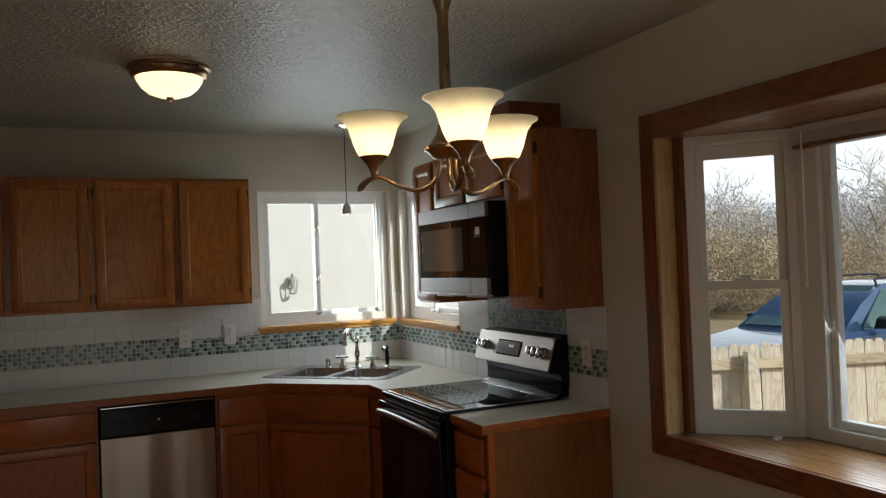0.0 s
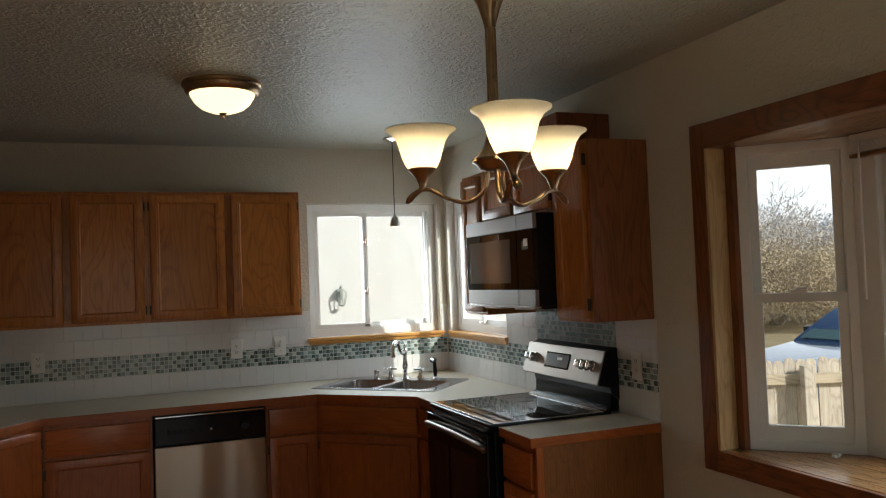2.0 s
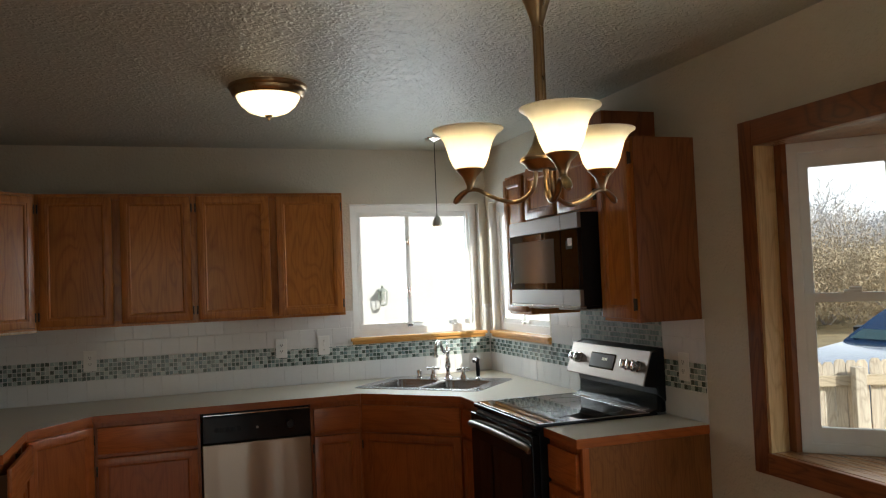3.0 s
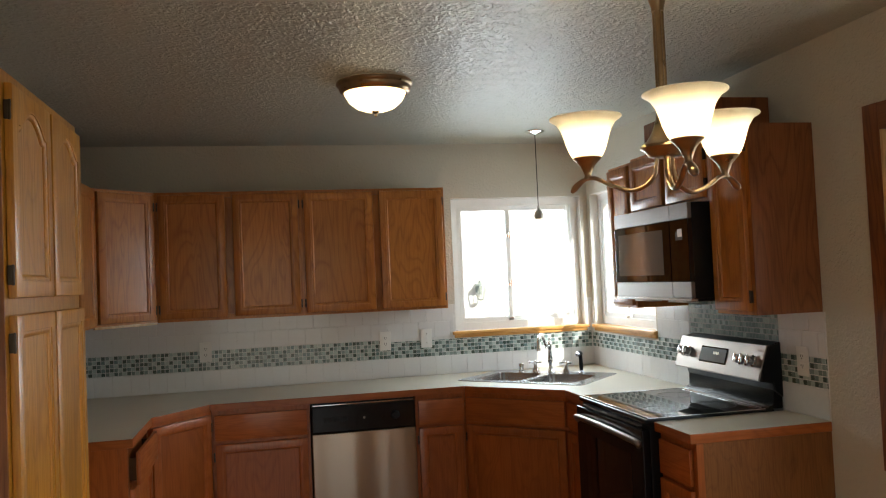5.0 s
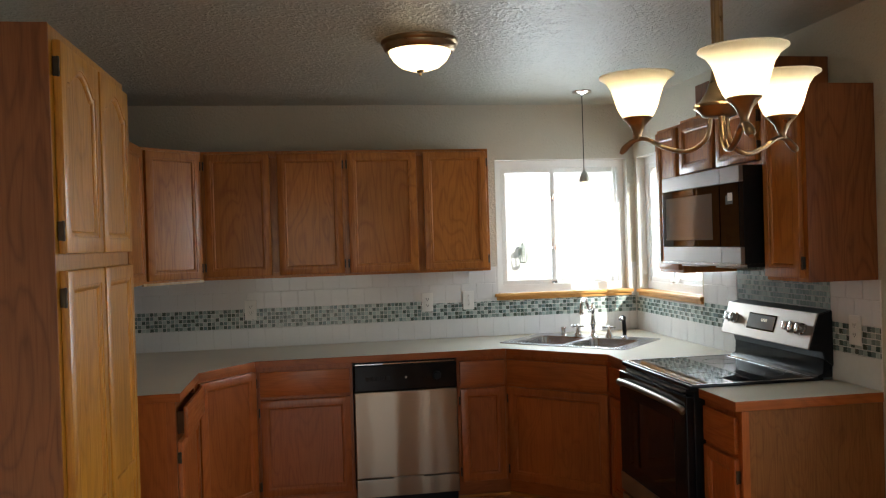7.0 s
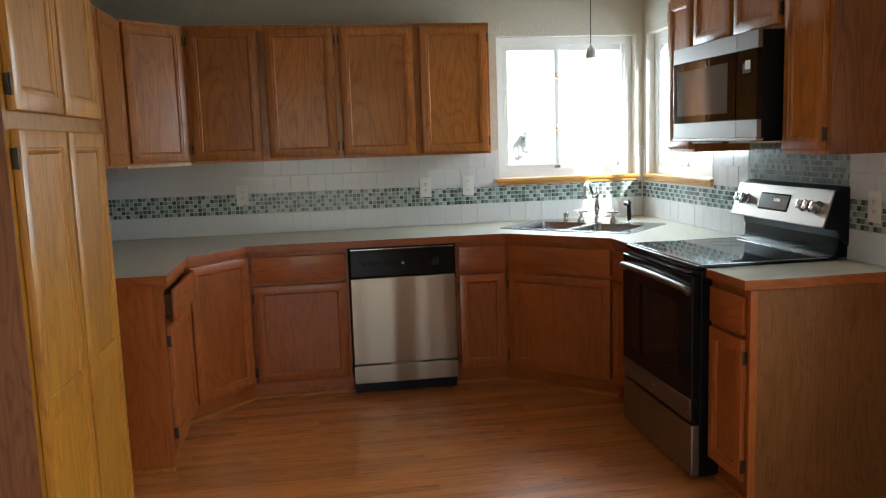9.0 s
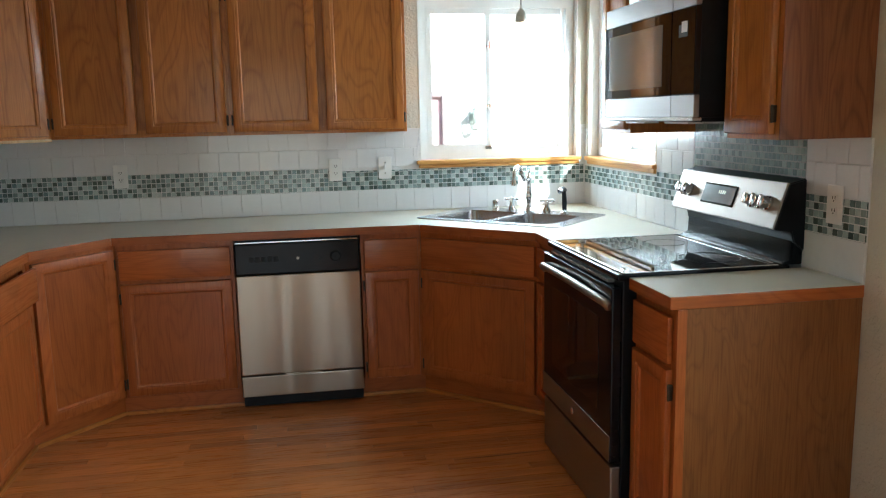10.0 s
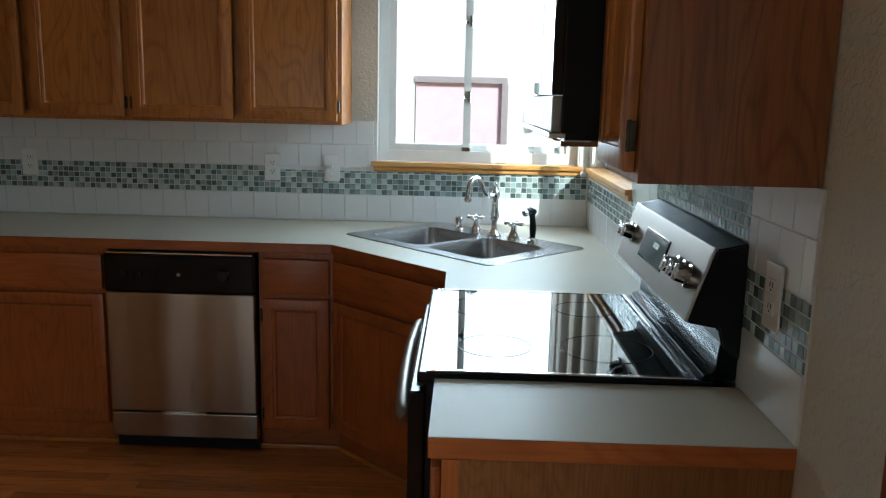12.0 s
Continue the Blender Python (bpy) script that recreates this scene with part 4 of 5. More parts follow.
for k in range(3):
    a = 2 * math.pi * k / 3
    tube([(0.007 * math.cos(a), 0.007 * math.sin(a), 1.9), (0.007 * math.cos(a), 0.007 * math.sin(a), 2.18)], 0.0075, 12, stem)
part("stem", stem, M_BRASS, ch, "reeded brass stem", True)
part("hub", lathe([(0.0, 1.94), (0.015, 1.937), (0.018, 1.92), (0.027, 1.892), (0.042, 1.868), (0.05, 1.863), (0.057, 1.858), (0.057, 1.852), (0.047, 1.846), (0.038, 1.833), (0.03, 1.83), (0.0, 1.828)], 30), M_BRASS, ch, smooth=True)
to_cam = math.atan2(-5.36 + 3.62, -2.171 + 1.315)
for k in range(3):
    a = to_cam + radians(12) + 2 * math.pi * k / 3
    am = pose(0, 0, 0.011 if k == 2 else 0, 0, 0, math.degrees(a))
    arm = part("arm", tube(curve_points([(0.018, 0, 1.838), (0.03, 0, 1.775), (0.075, 0, 1.748), (0.13, 0, 1.762), (0.172, 0, 1.785), (0.2, 0, 1.787), (0.222, 0, 1.775), (0.24, 0, 1.757)], 5), [0.0075] * 26 + [0.008, 0.009, 0.0095, 0.01, 0.0105, 0.011, 0.0115, 0.011, 0.009, 0.006], 12, flat=0.7), M_BRASS, ch, smooth=True, m=am)
    part("socket_cup", lathe([(0.0, 1.785), (0.009, 1.786), (0.0095, 1.792), (0.0085, 1.796), (0.011, 1.804), (0.018, 1.82), (0.031, 1.834), (0.0355, 1.838), (0.035, 1.841), (0.0, 1.841)], 24, None, (0.195, 0, 0)), M_BRASS, arm, smooth=True)
    part("shade", lathe([(0.032, 1.836), (0.041, 1.849), (0.049, 1.868), (0.055, 1.889), (0.062, 1.91), (0.074, 1.928), (0.0895, 1.938), (0.0895, 1.941), (0.073, 1.931), (0.06, 1.912), (0.053, 1.889), (0.047, 1.868), (0.039, 1.85), (0.031, 1.839)], 36, None, (0.195, 0, 0)), M_SHADE, arm, "amber glass bell shade, lit", True)
    part("bulb", lathe([(0.0, 1.842), (0.012, 1.844), (0.014, 1.862), (0.026, 1.884), (0.028, 1.9), (0.021, 1.918), (0.0, 1.926)], 20, None, (0.195, 0, 0)), M_BULB, arm, "glowing bulb", True)
fl = thing("ceiling_lamp", "bronze flush ceiling lamp with lit alabaster bowl", "ceiling lamp", pose(-1.715, -1.685, 0))
part("pan", lathe([(0.176, CEIL - 0.0005), (0.178, CEIL - 0.01), (0.175, CEIL - 0.017), (0.168, CEIL - 0.022), (0.166, CEIL - 0.032), (0.16, CEIL - 0.045), (0.15, CEIL - 0.052), (0.13, CEIL - 0.046)], 48), M_BRASS, fl, smooth=True)
part("bowl", lathe([(0.143, CEIL - 0.048), (0.138, CEIL - 0.062), (0.121, CEIL - 0.09), (0.09, CEIL - 0.116), (0.05, CEIL - 0.131), (0.0, CEIL - 0.136)], 48), M_DOME, fl, "alabaster glass bowl, lit", True)
part("finial", lathe([(0.0, CEIL - 0.132), (0.018, CEIL - 0.134), (0.014, CEIL - 0.142), (0.006, CEIL - 0.146), (0.007, CEIL - 0.154), (0.0, CEIL - 0.16)], 18), M_BRASS, fl, smooth=True)
pd = thing("pendant_lamp", "small pendant lamp on a thin cord over the sink", "pendant lamp", pose(-0.528, -0.475, 0))
part("canopy", lathe([(0.062, CEIL - 0.0005), (0.06, CEIL - 0.008), (0.04, CEIL - 0.014), (0.014, CEIL - 0.02), (0.0, CEIL - 0.024)], 30), M_CHROME, pd, smooth=True)
part("cord", tube([(0, 0, 1.97), (0, 0, CEIL - 0.02)], 0.0028, 8), M_BLACKM, pd)
part("socket", lathe([(0.0, 1.985), (0.006, 1.983), (0.008, 1.966), (0.012, 1.958), (0.0, 1.957)], 22), M_NICKEL, pd, smooth=True)
part("shade", lathe([(0.011, 1.96), (0.02, 1.95), (0.028, 1.93), (0.032, 1.908), (0.033, 1.896), (0.03, 1.896), (0.026, 1.928), (0.018, 1.946), (0.01, 1.955)], 26), M_NICKEL, pd, "small satin nickel bell shade", True)
part("bulb", lathe([(0.0, 1.94), (0.012, 1.935), (0.018, 1.912), (0.014, 1.895), (0.0, 1.889)], 18), M_DOME, pd, "small warm lit bulb", True)

# ---- outlets ----
def outlet(label, m, switch=False):
    """A cover plate with two sockets, or a switch."""
    o = thing("switch_plate" if switch else "outlet", label, "switch" if switch else "outlet", m, "wall plates")
    pl = part("plate", boxes((-0.0375, 0.0375, -0.006, 0, -0.0625, 0.0625), bevel=0.003), M_PLATE, o)
    if switch:
        part("toggle", boxes((-0.005, 0.005, -0.018, -0.005, -0.004, 0.014), bevel=0.002), M_PLATE, o)
        part("screw", tube([(0, -0.006, 0.03), (0, -0.0075, 0.03)], 0.004, 10), M_CHROME, o)
        part("screw", tube([(0, -0.006, -0.03), (0, -0.0075, -0.03)], 0.004, 10), M_CHROME, o)
    else:
        for z in (-0.02, 0.02):
            so = part("socket", boxes((-0.016, 0.016, -0.008, -0.005, z - 0.014, z + 0.014), bevel=0.003), M_PLATE, o)
            for x in (-0.0075, 0.005):
                part("slot", boxes((x, x + 0.0028, -0.0086, -0.0078, z - 0.002, z + 0.008)), M_SLOT, so)
            part("slot", tube([(0, -0.0078, z - 0.007), (0, -0.0086, z - 0.007)], 0.0026, 8), M_SLOT, so)
    return o


outlet("white duplex outlet on the tiled wall", pose(-1.484, -0.0095, 1.145))
outlet("white switch plate on the tiled wall", pose(-1.204, -0.0095, 1.148), True)
outlet("white duplex outlet on the tiled wall", pose(-2.637, -0.0095, 1.143))
outlet("white duplex outlet beside the range", pose(-0.0095, -2.305, 1.128, 0, 0, -90))

# ---- outside ----
M_SIDING = plain("white_siding", (0.68, 0.69, 0.69), 0.7, 0, 0.03, 3)
M_GROUND = plain("dry_grass", (0.34, 0.27, 0.15), 0.95, 0, 0.35, 1.3, 0.5, 30)
M_FENCE = oak("weathered_cedar", "z", (0.78, 0.74, 0.66), (0.62, 0.56, 0.48), 0.85)
M_FENCEH = oak("weathered_cedar_level", "x", (0.66, 0.59, 0.47), (0.48, 0.41, 0.31), 0.85)
# Red paled to pink; the glare of strong sun is in the colour.
M_RED = plain("red_paint_glared", (0.76, 0.53, 0.57), 0.6, 0, 0.06)
M_DKFRAME = plain("dark_door_frame", (0.33, 0.27, 0.28), 0.7, 0, 0.1)
M_CAR = plain("steel_blue_car_paint", (0.05, 0.11, 0.23), 0.22, 0.45, 0.05, coat=1.0)
# Teal lightened; the sky's reflection is put into the glass colour.
M_CARGLASS = plain("car_glass_sky_tint", (0.17, 0.3, 0.31), 0.05, 0, 0.1, coat=1.0)
M_TYRE = plain("tyre_rubber", (0.02, 0.02, 0.02), 0.85)
M_BARK = plain("grey_bark", (0.5, 0.47, 0.46), 0.95, 0, 0.2, 6)
M_TWIG = plain("pale_twigs", (0.68, 0.65, 0.64), 0.95, 0, 0.2, 4)
# Thicket and shrub colours are paled; distance haze is painted into them.
M_HAZE = plain("haze_paled_twigs", (0.64, 0.64, 0.66), 0.95, 0, 0.15, 0.5)
M_BUSH = plain("olive_juniper_hazed", (0.47, 0.39, 0.27), 0.95, 0, 0.25, 1.0)
M_STRAW = plain("dry_straw", (0.5, 0.37, 0.17), 0.9, 0, 0.3, 9)
structure("ground", boxes((-700, 700, -700, 700, -0.6, -0.35)), M_GROUND, "dry winter grass ground")
structure("house_foundation", boxes((LEFT - WT, WT, SOUTH - WT, WT, -0.36, -0.15)), M_SIDING, "house base under the floor")
# Unseen block, added south of the bay only to keep the sun off.
structure("sun_blocker", boxes((WT, 4.2, -9.0, -5.5, -0.35, 4.2)), M_SIDING, "plain white unseen block that keeps sun off the bay")
# Its long south overhang is added to stop sun entering the south opening.
structure("roof", boxes((LEFT - 0.4, 0.55, SOUTH - 3.2, 0.45, CEIL + 0.15, CEIL + 0.3)), M_SIDING, "plain unseen roof over the room, overhang added to block sun")
gar = thing("garage", "sunlit white garage wall with a red door", "garage")
part("wall", plate(bmesh.new(), [-4.5, -1.03, -0.23, 5.0], [-0.35, 1.66, 3.4], [(1, 0)], 3.3, 3.5), M_SIDING, gar)
part("roof", boxes((-4.8, 5.3, 3.0, 7.5, 3.4, 3.55)), M_SIDING, gar)
dd = part("door", boxes((-1.02, -0.27, 3.33, 3.38, -0.34, 1.62), bevel=0.004), M_RED, gar, "red door, paled for the glare on it")
part("door_frame", boxes((-1.03, -0.23, 3.28, 3.34, 1.62, 1.672), (-0.275, -0.22, 3.28, 3.34, -0.34, 1.62)), M_DKFRAME, gar, "dark wooden door frame")
M_VERDI = plain("weathered_zinc", (0.36, 0.4, 0.37), 0.5, 0.4, 0.1)
lan = thing("wall_lantern", "outdoor carriage lantern on the white wall", "wall lantern", pose(0.035, 3.3, 1.3))
part("back_plate", boxes((-0.03, 0.03, -0.02, -0.001, 0.05, 0.17), bevel=0.004), M_VERDI, lan)
part("bracket", tube(curve_points([(0, -0.02, 0.12), (0, -0.06, 0.2), (0, -0.1, 0.19)], 5), 0.008, 8), M_VERDI, lan)
part("cap", lathe([(0.0, 0.21), (0.008, 0.2), (0.012, 0.18), (0.05, 0.155), (0.055, 0.145), (0.0, 0.145)], 16, None, (0, -0.1, 0)), M_VERDI, lan)
part("lantern_glass", lathe([(0.05, 0.145), (0.055, 0.1), (0.04, 0.02), (0.035, 0.0)], 12, None, (0, -0.1, 0)), M_GLASS, lan)
for k in range(6):
    a = math.pi * k / 3
    part("rib", tube([(0.052 * math.cos(a), -0.1 + 0.052 * math.sin(a), 0.146), (0.057 * math.cos(a), -0.1 + 0.057 * math.sin(a), 0.1), (0.037 * math.cos(a), -0.1 + 0.037 * math.sin(a), 0.0)], 0.004, 6), M_VERDI, lan)
part("base", lathe([(0.0, -0.02), (0.02, -0.015), (0.038, 0.0), (0.0, 0.002)], 16, None, (0, -0.1, 0)), M_VERDI, lan)

bd, bn, bl, bb = mat("hazy_sky")
em = bn.new("ShaderNodeEmission")
hz = ramp(bn, bl, tex(bn, bl, coords(bn, bl, (0.01, 0.01, 0.02)), 1.0, 3.0).outputs[0], [(0.3, (0.86, 0.9, 0.95)), (0.7, (0.95, 0.97, 1.0))])
bl.new(hz.outputs[0], em.inputs[0])
em.inputs[1].default_value = 1.8
bl.new(em.outputs[0], bn["Material Output"].inputs[0])
arc = bmesh.new()
cols = [[arc.verts.new((220 * math.sin(radians(a)), 220 * math.cos(radians(a)), z)) for z in (-2.0, 130.0)] for a in range(22, 85, 3)]
for p, q in zip(cols, cols[1:]):
    arc.faces.new((p[0], q[0], q[1], p[1]))
structure("backdrop", arc, bd, "pale hazy winter sky in the distance")

# fence
f0, f1 = Vector((2.3, 0.18, 0)), Vector((8.6, -2.2, 0))
ang = math.degrees(math.atan2(f1.y - f0.y, f1.x - f0.x))
fence = thing("fence", "weathered cedar picket fence with dog-ear tops", "fence", pose(f0.x, f0.y, -0.35, 0, 0, ang))
FL = (f1 - f0).length
rng = random.Random(4)
shapes = []
for k in range(5):
    bm = bmesh.new()
    wv, hv = 0.088, 1.115 + rng.uniform(-0.012, 0.012)
    pts = [(0, 0.03), (wv, 0.03), (wv, hv - 0.03), (wv - 0.02, hv), (0.02, hv), (0, hv - 0.03)]
    fr = [bm.verts.new((x, 0, z)) for x, z in pts]
    bk = [bm.verts.new((x, 0.016, z)) for x, z in pts]
    bm.faces.new(fr), bm.faces.new(bk[::-1])
    for i in range(6):
        bm.faces.new((fr[i], bk[i], bk[(i + 1) % 6], fr[(i + 1) % 6]))
    bmesh.ops.recalc_face_normals(bm, faces=bm.faces)
    shapes.append(mesh_of(bm, "picket", M_FENCE))
for k in range(int(FL / 0.094)):
    ob = new("picket", rng.choice(shapes))
    ob.parent = fence
    ob.matrix_basis = pose(k * 0.094, rng.uniform(-0.004, 0.004), rng.uniform(-0.01, 0.01), 0, rng.uniform(-0.5, 0.5), 0)
for k in range(4):
    x = 0.85 + 2.0 * k
    part("post", boxes((x, x + 0.09, -0.14, -0.05, 0.0, 1.06), bevel=0.006), M_FENCE, fence)
for k in range(4):
    for z in (0.3, 0.9):
        part("rail", boxes((k * 1.7, k * 1.7 + 1.69, -0.045, -0.006, z, z + 0.085), bevel=0.004), M_FENCEH, fence)
tuft = bmesh.new()
for k in range(700):
    p = Vector((rng.gauss(3.6, 0.35), rng.gauss(-0.75, 0.18), -0.35))
    hgt = rng.uniform(0.2, 0.5)
    d = Vector((rng.gauss(0, 0.14), rng.gauss(0, 0.14), hgt))
    s = Vector((rng.uniform(-1, 1), rng.uniform(-1, 1), 0)).normalized() * 0.004
    v = [tuft.verts.new(q) for q in (p - s, p + s, p + d)]
    tuft.faces.new(v)
tagged(part("dry_grass_tuft", tuft, M_STRAW, None, "dry straw-coloured grass tuft in front of the fence"), category="grass", kind="stuff")


# parked car
def loft(sections):
    """A body through closed cross-sections of equal count."""
    bm = bmesh.new()
    rings = [[bm.verts.new(p) for p in sec] for sec in sections]
    k = len(rings[0])
    for a, b in zip(rings, rings[1:]):
        for i in range(k):
            bm.faces.new((a[i], a[(i + 1) % k], b[(i + 1) % k], b[i]))
    bm.faces.new(rings[0]), bm.faces.new(rings[-1][::-1])
    bmesh.ops.recalc_face_normals(bm, faces=bm.faces)
    return bm


car = thing("car", "parked steel-blue estate car with roof rails", "car", pose(4.785, 2.043, -0.42, 0, 0, 4))


def section(x, low, high, half, top_in=0.9):
    return [(x, -half * 0.96, low), (x, -half, (low + high) * 0.5), (x, -half * 0.98, high - 0.06), (x, -half * top_in, high), (x, half * top_in, high), (x, half * 0.98, high - 0.06), (x, half, (low + high) * 0.5), (x, half * 0.96, low)]


part("body", loft([section(0.0, 0.35, 0.6, 0.6), section(0.06, 0.25, 0.72, 0.76), section(0.4, 0.2, 0.84, 0.84), section(1.2, 0.2, 0.93, 0.87), section(1.45, 0.2, 0.96, 0.88), section(3.6, 0.2, 0.98, 0.88), section(4.4, 0.22, 0.98, 0.86), section(4.62, 0.3, 0.9, 0.8)]), M_CAR, car, smooth=True)
cab = part("cabin", loft([[(1.35, -0.78, 0.93), (1.35, 0.78, 0.93), (1.4, 0.78, 0.98), (1.4, -0.78, 0.98)], [(1.9, -0.76, 0.95), (1.9, 0.76, 0.95), (1.9, 0.68, 1.28), (1.9, -0.68, 1.28)], [(2.4, -0.78, 0.95), (2.4, 0.78, 0.95), (2.4, 0.62, 1.49), (2.4, -0.62, 1.49)], [(3.0, -0.78, 0.95), (3.0, 0.78, 0.95), (3.0, 0.6, 1.53), (3.0, -0.6, 1.53)], [(4.1, -0.78, 0.95), (4.1, 0.78, 0.95), (4.1, 0.58, 1.5), (4.1, -0.58, 1.5)], [(4.55, -0.74, 0.95), (4.55, 0.74, 0.95), (4.5, 0.66, 1.02), (4.5, -0.66, 1.02)]]), M_CAR, car, smooth=True)
ws = bmesh.new()
ws.faces.new([ws.verts.new(p) for p in ((1.4, -0.7, 1.0), (1.4, 0.7, 1.0), (2.36, 0.57, 1.485), (2.36, -0.57, 1.485))])
bmesh.ops.solidify(ws, geom=ws.faces[:], thickness=-0.012)
part("windshield", ws, M_CARGLASS, car)
for s in (-1, 1):
    for x0, x1, x2, x3 in ((1.75, 2.85, 2.85, 2.38), (2.93, 3.75, 3.7, 2.93), (3.83, 4.35, 4.15, 3.78)):
        gw = bmesh.new()
        gw.faces.new([gw.verts.new(p) for p in ((x0, s * 0.787, 0.99), (x1, s * 0.787, 0.99), (x2, s * 0.635, 1.45), (x3, s * 0.64, 1.44))])
        bmesh.ops.solidify(gw, geom=gw.faces[:], thickness=0.01)
        part("side_window", gw, M_CARGLASS, car)
    part("roof_rail", tube(curve_points([(2.5, s * 0.5, 1.5), (2.6, s * 0.5, 1.57), (4.0, s * 0.5, 1.57), (4.1, s * 0.5, 1.5)], 5), 0.015, 8), M_BLACKM, car)
    mir = part("mirror", loft([[(1.86, s * 0.86, 0.98), (1.86, s * 1.02, 0.99), (1.86, s * 1.03, 1.1), (1.86, s * 0.9, 1.11)], [(1.97, s * 0.84, 0.97), (1.97, s * 1.04, 0.98), (1.97, s * 1.05, 1.12), (1.97, s * 0.88, 1.13)]]), M_BLACKM, car)
    part("headlight", boxes((0.05, 0.16, min(s * 0.42, s * 0.74), max(s * 0.42, s * 0.74), 0.6, 0.73), bevel=0.01), M_CARGLASS, car)
    for x in (0.85, 3.75):
        wh = part("wheel", tube([(x, s * 0.68, 0.32), (x, s * 0.88, 0.32)], 0.32, 24), M_TYRE, car)
        part("rim", tube([(x, s * 0.875, 0.32), (x, s * 0.895, 0.32)], [0.2, 0.17], 18), M_CHROME, wh)
part("wiper", tube([(1.5, -0.5, 1.06), (1.62, 0.1, 1.13)], 0.008, 6), M_BLACKM, car)
part("antenna", tube([(1.1, -0.72, 0.9), (1.1, -0.72, 1.75)], 0.004, 6), M_PLATE, car)


# bare trees and shrubs
def bare_tree(label, x, y, height, seed):
    r = random.Random(seed)
    t = thing("tree", label, "tree", pose(x, y, -0.35), "bare winter trees")
    trunk, crown = bmesh.new(), bmesh.new()

    def grow(p, d, length, rad, level):
        pts, rads = [p], [rad]
        for k in range(3):
            d = (d + Vector((r.gauss(0, 0.16), r.gauss(0, 0.16), r.gauss(0.05, 0.08)))).normalized()
            pts.append(pts[-1] + d * length / 3)
            rads.append(rad * (1 - 0.2 * (k + 1)))
        tube(pts, rads, 6 if level < 2 else 3, trunk if level < 2 else crown)
        if level >= 5:
            return
        for k in range(r.choice((3, 3, 4)) if level else 5):
            q = pts[r.choice((1, 2, 3, 3))] if level else pts[-1 if k < 3 else 2]
            nd = (d + Vector((r.gauss(0, 0.62), r.gauss(0, 0.62), r.gauss(0.08, 0.34)))).normalized()
            grow(q, nd, length * r.uniform(0.55, 0.82), max(rad * 0.48, 0.017), level + 1)

    grow(Vector((0, 0, 0)), Vector((0, 0, 1)), height * 0.3, height * 0.026, 0)
    part("trunk", trunk, M_BARK, t)
    part("crown", crown, M_TWIG, t, "leafless grey crown of fine twigs")
    return t


trees = [bare_tree("bare grey winter tree with a spreading crown", 0, 0, hgt, sd) for hgt, sd in ((8.5, 3), (7.0, 8), (9.5, 15))]
spots = []
r = random.Random(21)
for k in range(26):
    th = radians(33 + 28 * (k + r.uniform(0, 1)) / 26)
    d = r.uniform(46, 80)
    spots.append((-2.1 + d * math.sin(th), -5.3 + d * math.cos(th), d))
for k, (x, y, d) in enumerate(spots):
    if k < 3:
        trees[k].matrix_basis = pose(x, y, -0.35, 0, 0, r.uniform(0, 360))
    else:
        m = pose(x, y, -0.35, 0, 0, r.uniform(0, 360)) @ Matrix.Scale(r.uniform(0.75, 1.15), 4)
        c = copy_thing(trees[k % 3], m)
        c.scale = (m.to_scale().x,) * 3


def shrub(label, x, y, w, h, seed, leaf=1.0, material=None, name="shrub"):
    """A dense evergreen shrub of many small sprays."""
    r = random.Random(seed)
    s = thing(name, label, name, pose(x, y, -0.35), "grey thickets" if material else "brown-green shrubs")
    st = bmesh.new()
    for k in range(5):
        a = r.uniform(0, 6.28)
        tube([(0.1 * math.cos(a), 0.1 * math.sin(a), 0), (0.3 * w * math.cos(a), 0.3 * w * math.sin(a), h * 0.6)], [0.05, 0.02], 5, st)
    part("stems", st, M_BARK, s)
    vs, fs = [], []
    lobes = [(Vector((r.gauss(0, w * 0.26), r.gauss(0, w * 0.26), h * r.uniform(0.25, 0.72))), w * r.uniform(0.16, 0.3)) for k in range(13)]
    for k in range(11000):
        c, rad = r.choice(lobes)
        d = Vector((r.gauss(0, 1), r.gauss(0, 1), r.gauss(0, 1))).normalized()
        p = c + d * rad * r.uniform(0.55, 1.08)
        if p.z < 0.03:
            continue
        u = Vector((r.gauss(0, 1), r.gauss(0, 1), r.gauss(0.6, 1))).normalized() * r.uniform(0.06, 0.16) * leaf
        q = u.cross(d).normalized() * 0.016 * leaf
        i = len(vs)
        vs += [p - q, p + q, p + u]
        fs.append((i, i + 1, i + 2))
    me = bpy.data.meshes.new("foliage")
    me.from_pydata([tuple(v) for v in vs], [], fs)
    me.materials.append(material or M_BUSH)
    fo = new("foliage", me)
    fo.parent = s
    return s


bushes = [shrub("dense olive-brown winter shrub", 0, 0, 5.0, 2.9, 5), shrub("dense olive-brown winter shrub", 0, 0, 4.5, 2.5, 6)]
for k in range(11):
    th = radians(35 + 1.5 * k)
    d = 27 + r.uniform(-2, 3)
    m = pose(-2.1 + d * math.sin(th), -5.3 + d * math.cos(th), -0.35, 0, 0, r.uniform(0, 360))
    if k < 2:
        bushes[k].matrix_basis = m
    else:
        copy_thing(bushes[k % 2], m)

thickets = [shrub("hazy grey bare winter thicket", 0, 0, 9.0, 6.6, 15, 2.6, M_HAZE, "thicket"), shrub("hazy grey bare winter thicket", 0, 0, 10.0, 5.6, 16, 2.6, M_HAZE, "thicket")]
for k in range(12):
    th = radians(32 + 2.7 * k)
    d = 66 + r.uniform(-4, 6)
    m = pose(-2.1 + d * math.sin(th), -5.3 + d * math.cos(th), -0.35, 0, 0, r.uniform(0, 360))
    if k < 2:
        thickets[k].matrix_basis = m
    else:
        copy_thing(thickets[k % 2], m)

